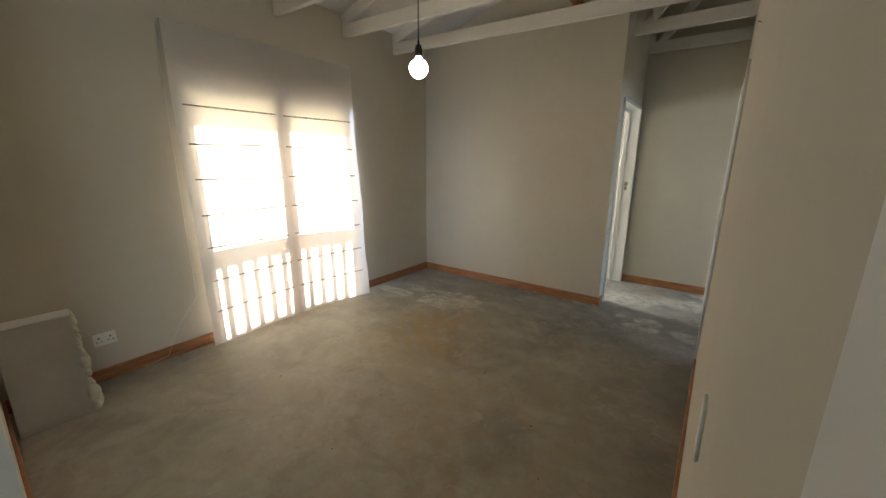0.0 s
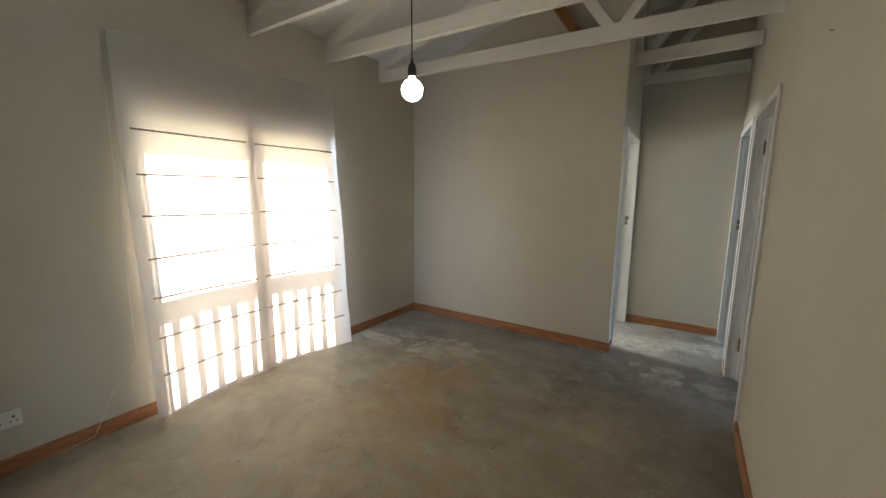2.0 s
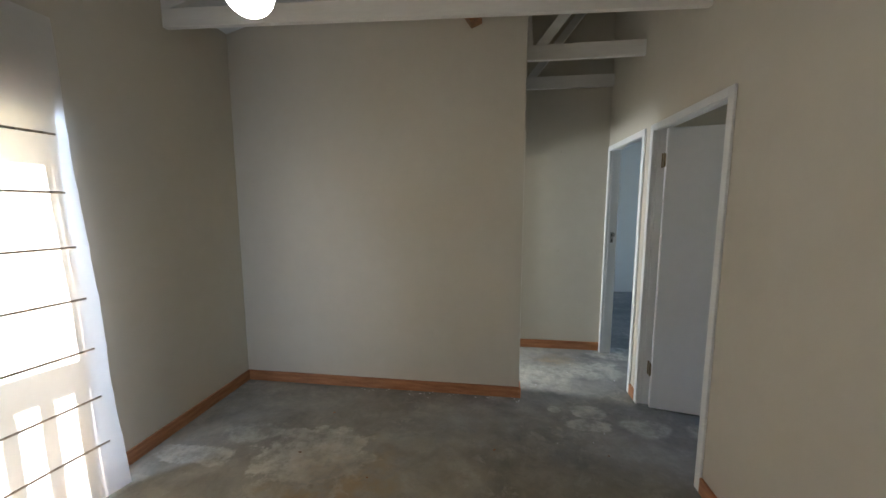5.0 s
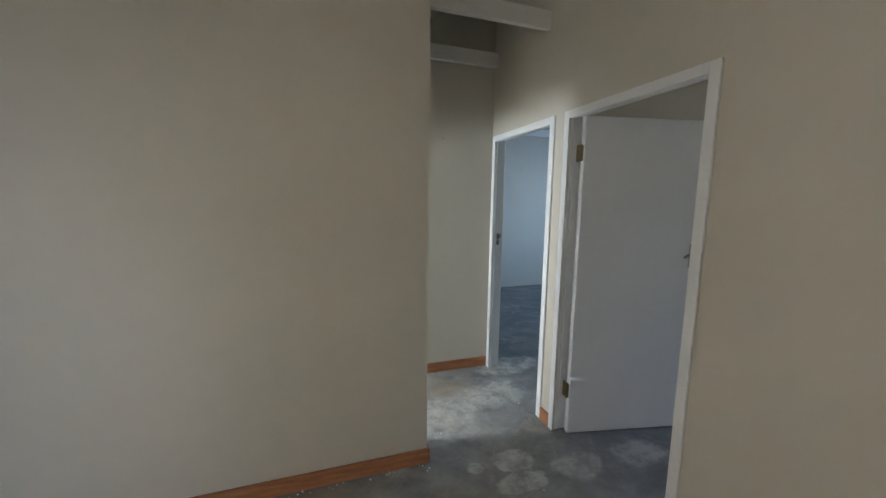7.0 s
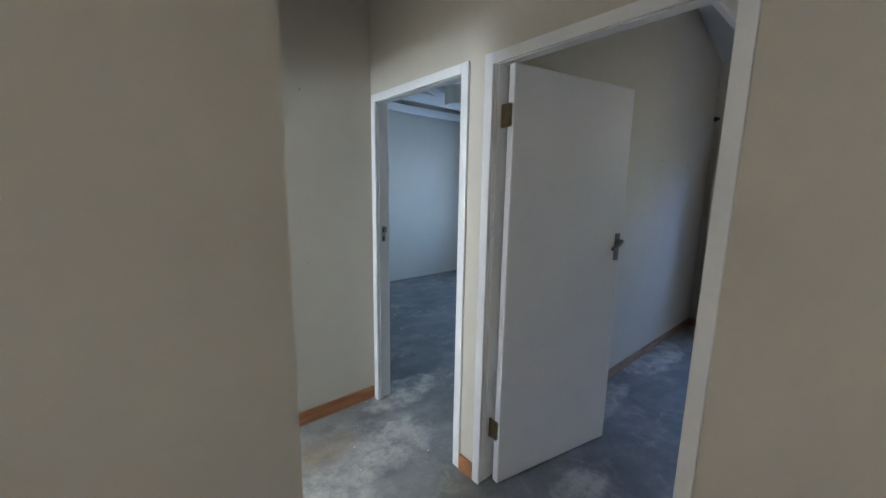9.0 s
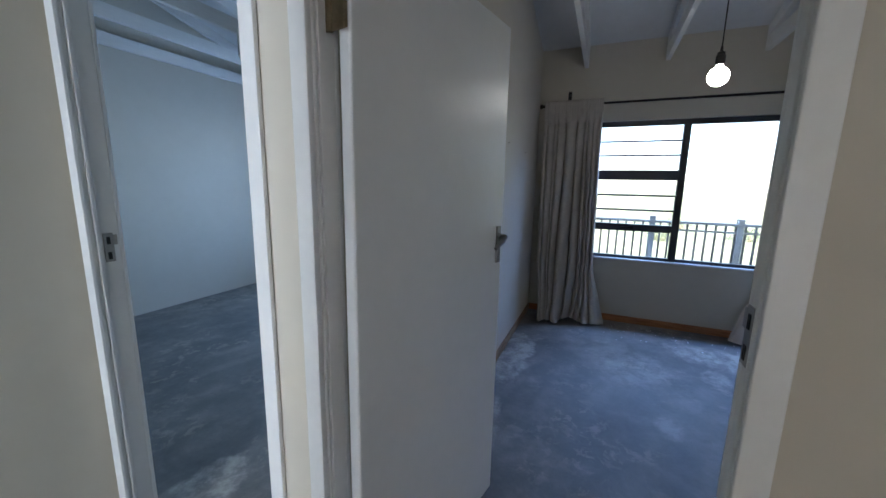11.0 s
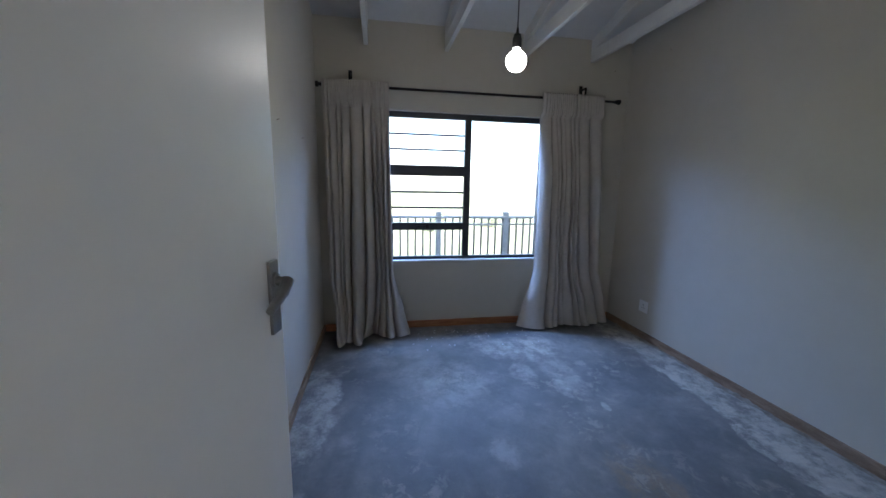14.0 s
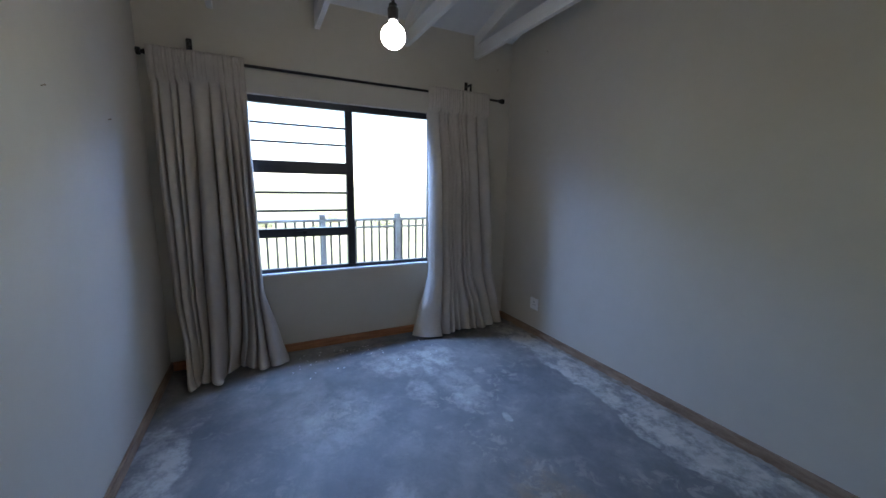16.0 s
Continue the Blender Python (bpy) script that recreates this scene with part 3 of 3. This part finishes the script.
def leaning_board():
    """A low insulated board that leans on the wall: grey face, white top strip, set foam along its side."""
    ob = thing("leaning_board", -2.2, 1.27, 0, "grey insulated board with white top strip leaning against the wall", "board")
    foot, run = Vector((-2.05, 0, 0.0)), Vector((-0.29, 0, 0.575)).normalized()
    back = Vector((-run.z, 0, run.x))
    far_y = 1.432

    def slab(a, b, front, deep, y0, y1, name, mat):
        bm = bmesh.new()
        pts = [foot + run * a - back * front, foot + run * b - back * front, foot + run * b + back * deep, foot + run * a + back * deep]
        add_prism(bm, [(p.x, max(p.z, 0.001)) for p in pts], y0, y1)
        return mesh_object(name, bm, mat, bevel=0.004)

    parts = [slab(0.0, 0.6, 0.0, 0.06, NEAR + 0.03, far_y, "panel", M_BOARD), slab(0.6, 0.642, 0.006, 0.06, NEAR + 0.03, far_y + 0.004, "top_strip", M_WHITE)]
    bm = bmesh.new()
    rnd = random.Random(4)
    for k in range(52):
        a = 0.02 + 0.6 * k / 51
        r = rnd.uniform(0.012, 0.022) * (1.7 if 0.26 < a < 0.36 or a < 0.13 else 1.0)
        p = foot + run * a + back * rnd.uniform(0.015, 0.055)
        m = pose(p.x, far_y + rnd.uniform(0.0, 0.01), max(p.z, r)) @ Matrix.Diagonal((1.3, 1.0, 1.4, 1))
        bmesh.ops.create_icosphere(bm, subdivisions=2, radius=r, matrix=m)
    parts.append(mesh_object("foam", bm, M_FOAM, smooth=True))
    hang(ob, *parts)


leaning_board()


def nail(x, y, z, dx, dy):
    bm = bmesh.new()
    add_rod(bm, (x, y, z), (x + dx * 0.012, y + dy * 0.012, z + 0.004), 0.0018, n=6)
    add_rod(bm, (x + dx * 0.012, y + dy * 0.012, z + 0.004), (x + dx * 0.0135, y + dy * 0.0135, z + 0.0045), 0.004, n=8)
    tagged(mesh_object("nail", bm, M_BRASS), "small bare rusty picture nail driven into the wall", "nail", "picture nails")


nail(RIGHT, 3.25, 2.03, -1, 0)
nail(3.03, 5.125, 1.76, 0, -1)
nail(3.69, 5.125, 1.74, 0, -1)
nail(0.34, END, 1.04, 0, -1)
nail(0.335, END, 2.03, 0, -1)
nail(3.85, 2.09, 2.61, 0, 1)
nail(EAST, 2.26, 2.57, -1, 0)

# ---------------------------------------------------------------- bathroom: unseen frosted pane added to break up direct sun
structure(box("sun_diffuser_pane", WEST - 0.12, WEST - 0.11, 5.3, 5.9, 1.2, 2.08, M_SEAMLESS), "unseen frosted pane added to spread the sun entering the bathroom", "window")

# ---------------------------------------------------------------- bedroom door


def handle_set(side):
    """A lever handle on its back plate; side +1 or -1 across the leaf."""
    bm = bmesh.new()
    add_box(bm, -0.017, 0.017, 0, 0.007 * side, -0.076, 0.076)
    add_rod(bm, (0, 0.006 * side, 0.036), (0, 0.012 * side, 0.036), 0.0155)
    add_rod(bm, (0, 0, 0.036), (0.002, 0.034 * side, 0.03), 0.0105)
    add_rod(bm, (0.008, 0.03 * side, 0.034), (-0.024, 0.033 * side, 0.014), 0.0135, 0.011)
    add_rod(bm, (-0.02, 0.033 * side, 0.017), (-0.072, 0.03 * side, -0.008), 0.0108, 0.008)
    add_box(bm, -0.004, 0.004, 0.006 * side, 0.0085 * side, -0.052, -0.03)
    return bm


def bedroom_door():
    hinge, far = Vector((0.848, 4.963, 0)), Vector((1.643, 4.797, 0))
    turn = math.degrees(math.atan2(far.y - hinge.y, far.x - hinge.x))
    ob = tagged(new("bedroom_door"), "white flush bedroom door standing open with a steel lever handle", "door")
    ob.matrix_basis = pose(hinge.x, hinge.y, 0, 0, 0, turn)
    bm = bmesh.new()
    add_box(bm, 0, 0.813, 0, 0.04, 0.008, 2.036)
    leaf = mesh_object("leaf", bm, M_LEAF, ob, bevel=0.007, segments=3)
    for side, y in ((-1, 0.0), (1, 0.04)):
        h = mesh_object("handle", handle_set(side), M_STEEL, leaf, bevel=0.0025)
        h.location = (0.771, y, 1.193)
        tagged(h, "brushed steel lever handle on a back plate")
    for z in (0.3, 1.82):
        bm = bmesh.new()
        add_rod(bm, (-0.012, 0.052, z - 0.05), (-0.012, 0.052, z + 0.05), 0.0065, n=10)
        add_box(bm, -0.012, -0.009, 0.005, 0.05, z - 0.05, z + 0.05)
        add_box(bm, -0.016, -0.013, 0.054, 0.078, z - 0.05, z + 0.05)
        add_box(bm, -0.012, 0.002, 0.008, 0.036, z - 0.045, z + 0.045)
        for zz in (-0.017, 0.017):
            add_rod(bm, (-0.012, 0.052, z + zz - 0.001), (-0.012, 0.052, z + zz + 0.001), 0.0075, n=10)
        mesh_object("hinge", bm, M_BRASS, ob)


bedroom_door()


def strike(x, y, z, side):
    ob = thing("strike_plate", x, y, z, "steel lock strike plate on a door jamb", "strike plate", "strike plates")
    bm = bmesh.new()
    add_box(bm, x - 0.014, x + 0.016, y, y + 0.003 * side, z - 0.052, z + 0.052)
    add_box(bm, x + 0.016, x + 0.028, y, y + 0.003 * side, z + 0.008, z + 0.044)
    parts = [mesh_object("plate", bm, M_STEEL, bevel=0.001)]
    for dz in (0.025, -0.03):
        parts.append(box("slot", x - 0.005, x + 0.006, y + 0.003 * side, y + 0.0042 * side, z + dz - 0.013, z + dz + 0.013, M_DARK))
    hang(ob, *parts)


strike(0.862, DOOR_1[0] - 0.016, 1.192, 1)
strike(0.84, DOOR_2[1] + 0.016, 1.19, -1)
strike(-0.165, DOOR_3[1] + 0.016, 1.19, -1)

# ---------------------------------------------------------------- bedroom


def bedroom_window():
    y0, y1, z0, z1 = WINDOW
    ob = thing("window_1", EAST + 0.08, (y0 + y1) / 2, z0, "charcoal aluminium window with one opening light and fixed panes", "window")
    ob["kind"] = "structure"
    xa, xb = EAST + 0.05, EAST + 0.1
    mid = 3.72
    bm = bmesh.new()
    f = 0.042
    add_box(bm, xa, xb, y0, y1, z0, z0 + f * 0.8)
    add_box(bm, xa, xb, y0, y1, z1 - f * 1.2, z1)
    for a, b in ((y0, y0 + f), (y1 - f, y1), (mid - 0.032, mid + 0.032)):
        add_box(bm, xa, xb, a, b, z0 + f * 0.8, z1 - f * 1.2)
    for z, h in ((1.565, 0.05), (1.025, 0.036)):
        add_box(bm, xa - 0.006, xb, mid + 0.032, y1 - f, z - h, z + h)
    parts = [mesh_object("frame", bm, M_FRAME, bevel=0.003)]
    for a, b, c, d in ((y0 + f, mid - 0.032, z0 + f * 0.8, z1 - f * 1.2), (mid + 0.032, y1 - f, z0 + f * 0.8, 0.989),
                       (mid + 0.032, y1 - f, 1.061, 1.515), (mid + 0.032, y1 - f, 1.615, z1 - f * 1.2)):
        g = box("pane", xa + 0.022, xa + 0.027, a, b, c, d, M_GLASS)
        g.visible_shadow = False
        parts.append(g)
    for z in (1.76, 1.9, 1.21, 1.36):
        bm = bmesh.new()
        add_rod(bm, (xa - 0.004, mid + 0.02, z), (xa - 0.004, y1 - 0.02, z), 0.0095, n=8)
        parts.append(mesh_object("security_bar", bm, M_FRAME, smooth=True))
    bm = bmesh.new()
    add_box(bm, xa - 0.02, xa - 0.006, 4.1, 4.22, 1.02, 1.032)
    add_box(bm, xa - 0.02, xa - 0.006, 4.1, 4.13, 1.01, 1.042)
    parts.append(mesh_object("latch", bm, M_BLACK, bevel=0.002))
    hang(ob, *parts)
    structure(box("window_sill", EAST - 0.004, EAST + 0.05, y0 - 0.0, y1, z0 - 0.012, z0 + 0.004, M_WHITE, bevel=0.003), "white painted sill under the bedroom window", "window sill")


bedroom_window()


def curtain(head, waist, hem, puddle, skew, seed, label):
    """A linen curtain in deep uneven folds: stitched heading on the rod, long folds, and a hem that spreads over the floor.
    head, waist, hem: the two edges along the wall at the top, low down and on the floor; puddle: how far the hem lies into the room at each edge."""
    rnd = random.Random(seed)
    ob = thing("curtain", EAST - 0.1, sum(head) / 2, 0.0, label, "curtain", "linen curtains")
    nu, nv, height = 420, 110, 2.305
    # uneven folds: start, width and depth of each, from one edge to the other
    folds, u = [], 0.0
    while u < 1.0:
        w = rnd.choice((0.06, 0.075, 0.09, 0.13, 0.2))
        folds.append((u, w, rnd.uniform(0.65, 1.0), rnd.uniform(0.15, 0.85)))
        u += w
    total = u

    def pleat(q):
        q = max(0.0, min(0.9999, q)) * total
        for a, w, d, lean in folds:
            if a <= q < a + w:
                k = (q - a) / w
                k = 0.5 * k / lean if k < lean else 0.5 + 0.5 * (k - lean) / (1 - lean)
                return d * max(0.0, 1.14 * math.sin(math.pi * k) - 0.14) ** 0.42
        return 0.0

    bm = bmesh.new()
    rows = []
    for j in range(nv + 1):
        v = j / nv
        z = height * (1 - v)
        row = []
        low = max(0.0, (v - 0.72) / 0.28)
        spread = low * low * (3 - 2 * low)
        for i in range(nu + 1):
            u = i / nu
            y = (head[0] + (head[1] - head[0]) * u) * (1 - v) + (waist[0] + (waist[1] - waist[0]) * u) * v
            y += (hem[0] + (hem[1] - hem[0]) * u ** skew - y) * spread
            drift = 0.11 * noise.noise((u * 2.5 + seed, v * 1.6, seed)) * v + 0.012 * noise.noise((u * 9, v * 3, seed + 5))
            p = pleat(u + drift * (1 - abs(2 * u - 1) ** 6))
            wide = 0.5 + 0.5 * noise.noise((u * 3.1 + seed * 2, v * 0.8, 7.0))
            if v < 0.085:
                depth = 0.012 + 0.01 * p
                x = EAST - 0.098 - depth - 0.006 * abs(math.sin(u * 75 + 3 * math.sin(u * 9)))
                if v > 0.07:
                    x += 0.008
            else:
                open_ = min(1.0, (v - 0.085) * 4)
                depth = 0.035 + 0.095 * open_
                x = EAST - 0.062 - depth * p + 0.02 * (0.5 - wide) * open_ - 0.03 * v * wide
            x -= spread * (puddle[0] + (puddle[1] - puddle[0]) * u) * (0.55 + 0.45 * math.sin(9 * u + seed) * math.sin(4 * u)) * min(1, low * 1.1)
            zz = z + 0.012 * noise.noise((u * 8, v * 4, seed)) * v
            if low > 0.55:
                k = (low - 0.55) / 0.45
                wave = 0.5 + 0.5 * noise.noise((u * 5.5 + seed, k * 1.4, 1.0))
                zz = zz * (1 - k) + k * (0.006 + 0.06 * wave * p)
                y += k * 0.05 * noise.noise((u * 6, k, seed))
            row.append(bm.verts.new((min(x, EAST - 0.022), y, max(zz, 0.005))))
        rows.append(row)
    for a, b in zip(rows, rows[1:]):
        for i in range(nu):
            bm.faces.new((a[i], a[i + 1], b[i + 1], b[i]))
    cloth = mesh_object("cloth", bm, M_CURTAIN, smooth=True)
    md = cloth.modifiers.new("thickness", "SOLIDIFY")
    md.thickness = 0.003
    hang(ob, cloth)


curtain((4.49, 5.055), (4.45, 5.04), (4.31, 4.95), (0.22, 0.34), 0.55, 2.0, "unbleached linen curtain gathered beside the window and puddled")
curtain((2.41, 3.05), (2.28, 3.02), (2.2, 3.2), (0.06, 0.16), 1.25, 5.0, "unbleached linen curtain drawn aside and puddled on the floor")


def curtain_rod():
    ob = thing("curtain_rod", EAST - 0.1, 3.7, 2.27, "black iron curtain rod with end knobs on two brackets", "curtain rod")
    x, z = EAST - 0.095, 2.262
    bm = bmesh.new()
    add_rod(bm, (x, 2.25, z), (x, 5.09, z), 0.011, n=14)
    parts = [mesh_object("rod", bm, M_BLACK, smooth=True)]
    for y, d in ((2.25, -1), (5.09, 1)):
        bm = bmesh.new()
        for a, b, r in ((0, 0.012, 0.018), (0.012, 0.026, 0.013), (0.026, 0.05, 0.024)):
            add_rod(bm, (x, y - d * 0.035 + d * a, z), (x, y - d * 0.035 + d * b, z), r, n=14)
        parts.append(mesh_object("finial", bm, M_BLACK, bevel=0.003))
    for y in (2.61, 4.82):
        bm = bmesh.new()
        add_box(bm, EAST - 0.008, EAST, y - 0.016, y + 0.016, z + 0.03, z + 0.15)
        add_box(bm, x - 0.01, EAST - 0.008, y - 0.008, y + 0.008, z + 0.1, z + 0.115)
        add_box(bm, x - 0.006, x + 0.006, y - 0.008, y + 0.008, z - 0.012, z + 0.1)
        parts.append(mesh_object("bracket", bm, M_BLACK, bevel=0.002))
    hang(ob, *parts)


curtain_rod()


def drum_pendant():
    x, y, z = 2.6, 7.23, 2.46
    ob = thing("drum_pendant", x, y, z, "white fabric drum lampshade hanging in the second bedroom", "pendant lamp")
    bm = bmesh.new()
    add_lathe(bm, [(0.15, 0.0), (0.152, 0.0), (0.152, 0.2), (0.15, 0.2), (0.148, 0.19), (0.148, 0.01)], (x, y, z), 32)
    parts = [mesh_object("shade", bm, M_SHADE, smooth=False)]
    bm = bmesh.new()
    add_rod(bm, (x, y, z + 0.2), (x, y, roof_z(x)), 0.004, n=8)
    parts.append(mesh_object("flex", bm, M_PLASTIC))
    hang(ob, *parts)


M_SHADE = fabric("white_shade_cloth", (0.78, 0.76, 0.7), (0.82, 0.8, 0.75), 0.3, 200)
drum_pendant()

# ---------------------------------------------------------------- outside


def railing(x, y0, y1, z0, top, gap, pick, rail, posts, label):
    ob = thing("balcony_railing", x, (y0 + y1) / 2, z0, label, "railing", "balcony railings")
    parts = [box("hand_rail", x - 0.05, x + 0.05, y0, y1, top - rail, top, M_RAIL, bevel=0.008),
             box("bottom_rail", x - 0.02, x + 0.02, y0, y1, z0 + 0.06, z0 + 0.1, M_RAIL, bevel=0.004)]
    y = y0 + gap / 2
    proto = None
    while y < y1:
        if proto is None:
            bm = bmesh.new()
            add_box(bm, -pick / 2, pick / 2, -pick / 2, pick / 2, z0 + 0.1, top - rail)
            proto = mesh_object("picket", bm, M_RAIL if pick > 0.03 else M_PICKET)
            o = proto
        else:
            o = new("picket", proto.data)
        o.location = (x, y, 0)
        parts.append(o)
        y += gap
    parts.append(box("middle_rail", x - 0.012, x + 0.012, y0, y1, top - rail - 0.1, top - rail - 0.075, M_RAIL)) if rail < 0.06 else None
    for yy in posts:
        parts.append(box("post", x - 0.045, x + 0.045, yy - 0.035, yy + 0.035, z0, top + 0.06, M_RAIL, bevel=0.006))
    bpy.context.view_layer.update()
    hang(ob, *parts)


GROUND = -3.1
structure(box("wall_lower_storey", WEST - 0.18, EAST + 0.18, -2.6, 8.95, GROUND - 0.2, -0.121, M_OUTWALL), "pale rendered lower storey under the rooms", "wall")
structure(box("deck_west", WEST - 1.6, WEST - 0.2, -1.0, 7.0, -0.2, -0.03, M_DECK), "weathered timber deck outside the glazed door", "deck")
structure(box("deck_east", EAST + 0.2, 6.2, 0.0, 8.0, -0.2, -0.03, M_DECK), "weathered timber deck outside the bedroom window", "deck")
for xx in (WEST - 1.5, 6.1):
    for yy in (0.1, 2.6, 5.1, 7.6) if xx > 0 else (-0.8, 1.7, 4.2, 6.8):
        tagged(box("deck_post", xx - 0.06, xx + 0.06, yy - 0.06, yy + 0.06, GROUND - 0.3, -0.2, M_DECK, bevel=0.008),
               "weathered timber post carrying the deck", "post", "deck posts")
railing(WEST - 0.6, 0.2, 5.6, -0.03, 1.0, 0.13, 0.052, 0.12, (0.3, 5.5), "painted timber veranda railing outside the glazed door")
railing(6.0, 0.6, 7.4, -0.03, 1.0, 0.107, 0.022, 0.032, (1.75, 2.75, 3.75, 4.75, 5.75), "painted railing of the deck outside the bedroom")
# unseen beam and posts added to end the sun patch on the blinds
tagged(box("sun_cutoff_beam", WEST - 0.96, WEST - 0.86, -0.5, 6.5, 2.06, 2.3, M_BEAM, bevel=0.006), "unseen white beam added to cut off the sun above the blinds", "beam")
for yy in (-0.4, 6.4):
    tagged(box("cutoff_beam_post", WEST - 0.96, WEST - 0.86, yy - 0.05, yy + 0.05, -0.03, 2.06, M_BEAM, bevel=0.006), "unseen white timber post added under the sun cutoff beam", "post", "veranda posts")

bm = bmesh.new()
n = 64
rows = []
for j in range(n + 1):
    row = []
    for i in range(n + 1):
        x = math.copysign(abs(2 * i / n - 1) ** 2.2 * 1500, 2 * i / n - 1)
        y = math.copysign(abs(2 * j / n - 1) ** 2.2 * 1500, 2 * j / n - 1)
        d = math.hypot(x, y)
        z = GROUND - max(0, min(d - 12, 120)) * 0.05 + 5 * noise.noise((x * 0.006, y * 0.006, 0)) * min(1, d / 200)
        row.append(bm.verts.new((x, y, z)))
    rows.append(row)
for a, b in zip(rows, rows[1:]):
    for i in range(n):
        bm.faces.new((a[i], a[i + 1], b[i + 1], b[i]))
structure(mesh_object("ground", bm, M_GRASS, smooth=True), "green and straw-coloured open grassland falling away", "ground")


def bush(x, y, z, r, seed):
    rnd = random.Random(seed)
    ob = thing("bush", x, y, z, "low dusty green bush standing in the grassland", "bush", "far bushes")
    bm = bmesh.new()
    for k in range(5):
        a = rnd.uniform(0, 6.3)
        add_rod(bm, (x, y, z - 0.1), (x + 0.5 * r * math.cos(a), y + 0.5 * r * math.sin(a), z + r * 0.8), 0.05, 0.015, 6)
    parts = [mesh_object("stems", bm, M_STAINED)]
    bm = bmesh.new()
    for k in range(900):
        d = Vector((rnd.gauss(0, 1), rnd.gauss(0, 1), rnd.gauss(0, 1))).normalized() * r * rnd.uniform(0.4, 1.0)
        c = Vector((x, y, z + r * 0.75)) + Vector((d.x * 1.3, d.y * 1.3, d.z * 0.75)) * (0.8 + 0.4 * noise.noise(d * 2 + Vector((seed, 0, 0))))
        m = Matrix.Translation(c) @ Euler((rnd.uniform(0, 6), rnd.uniform(0, 6), rnd.uniform(0, 6))).to_matrix().to_4x4()
        s = rnd.uniform(0.06, 0.13)
        vs = [bm.verts.new(m @ Vector(p)) for p in ((-s, 0, 0), (0, -s * 0.5, 0.02), (s, 0, 0), (0, s * 0.5, 0.02))]
        bm.faces.new(vs)
    parts.append(tagged(mesh_object("foliage", bm, M_LEAVES), kind="stuff"))
    hang(ob, *parts)


for k, (x, y, r) in enumerate(((48, -2, 1.5), (55, -12, 1.9), (62, 4, 1.4), (70, -7, 2.2))):
    bush(x, y, GROUND - 0.05 - (math.hypot(x, y) - 12) * 0.05, r, k)


# ragged plaster smeared along the foot of the bedroom skirting
bm = bmesh.new()
edge = []
for i in range(421):
    x = 1.0 + 3.2 * i / 420
    w = 0.02 + 0.11 * max(0.0, noise.noise((x * 2.3, 1.0, 0.0))) + 0.03 * abs(noise.noise((x * 11, 2.0, 0.0)))
    h = 0.004 + 0.02 * abs(noise.noise((x * 14, 5.0, 0.0)))
    y = 2.09 + T
    edge.append([bm.verts.new((x, y + 0.001, h)), bm.verts.new((x, y + w * 0.5, h * 0.5 + 0.001)), bm.verts.new((x, y + w, 0.0005))])
for a, b in zip(edge, edge[1:]):
    for k in (0, 1):
        bm.faces.new((a[k], a[k + 1], b[k + 1], b[k]))
M_SMEAR = material("dirty_plaster", (0.2, 0.17, 0.13), 0.9, colour2=(0.42, 0.39, 0.33), scale=9, bump=0.6, bump_scale=70)
tagged(mesh_object("plaster_smear", bm, M_SMEAR), "dirty ragged plaster smeared along the bedroom skirting foot", "debris", kind="stuff")

# chips of paint and plaster left along the wall foot and in the passage
rnd = random.Random(11)
bm = bmesh.new()
for k in range(84):
    if k < 32:
        x, y = rnd.uniform(-1.4, -0.1), FAR - T - abs(rnd.gauss(0, 0.04)) - 0.006
    elif k < 42:
        x, y = rnd.uniform(0.0, 0.75), rnd.uniform(4.4, 5.9)
    else:
        x, y = EAST - 0.1 - abs(rnd.gauss(0, 0.25)), rnd.uniform(3.1, 4.3)
    s_ = rnd.uniform(0.0015, 0.0055)
    m = pose(x, y, 0.002, 0, 0, rnd.uniform(0, 360))
    add_box(bm, -s_, s_, -s_ * 0.7, s_ * 0.7, -0.001, 0.002, m)
tagged(mesh_object("plaster_chips", bm, M_PLASTIC), "small white plaster chips scattered on the concrete floor", "debris", kind="stuff")
bm = bmesh.new()
for k in range(26):
    x, y = rnd.uniform(-2.0, 0.5), rnd.uniform(1.6, 4.6)
    s_ = rnd.uniform(0.004, 0.008)
    add_box(bm, -s_, s_, -s_ * 0.5, s_ * 0.5, -0.001, 0.003, pose(x, y, 0.002, 0, 0, rnd.uniform(0, 360)))
tagged(mesh_object("floor_crumbs", bm, M_STAINED), "small dark crumbs scattered on the lounge floor", "debris", kind="stuff")
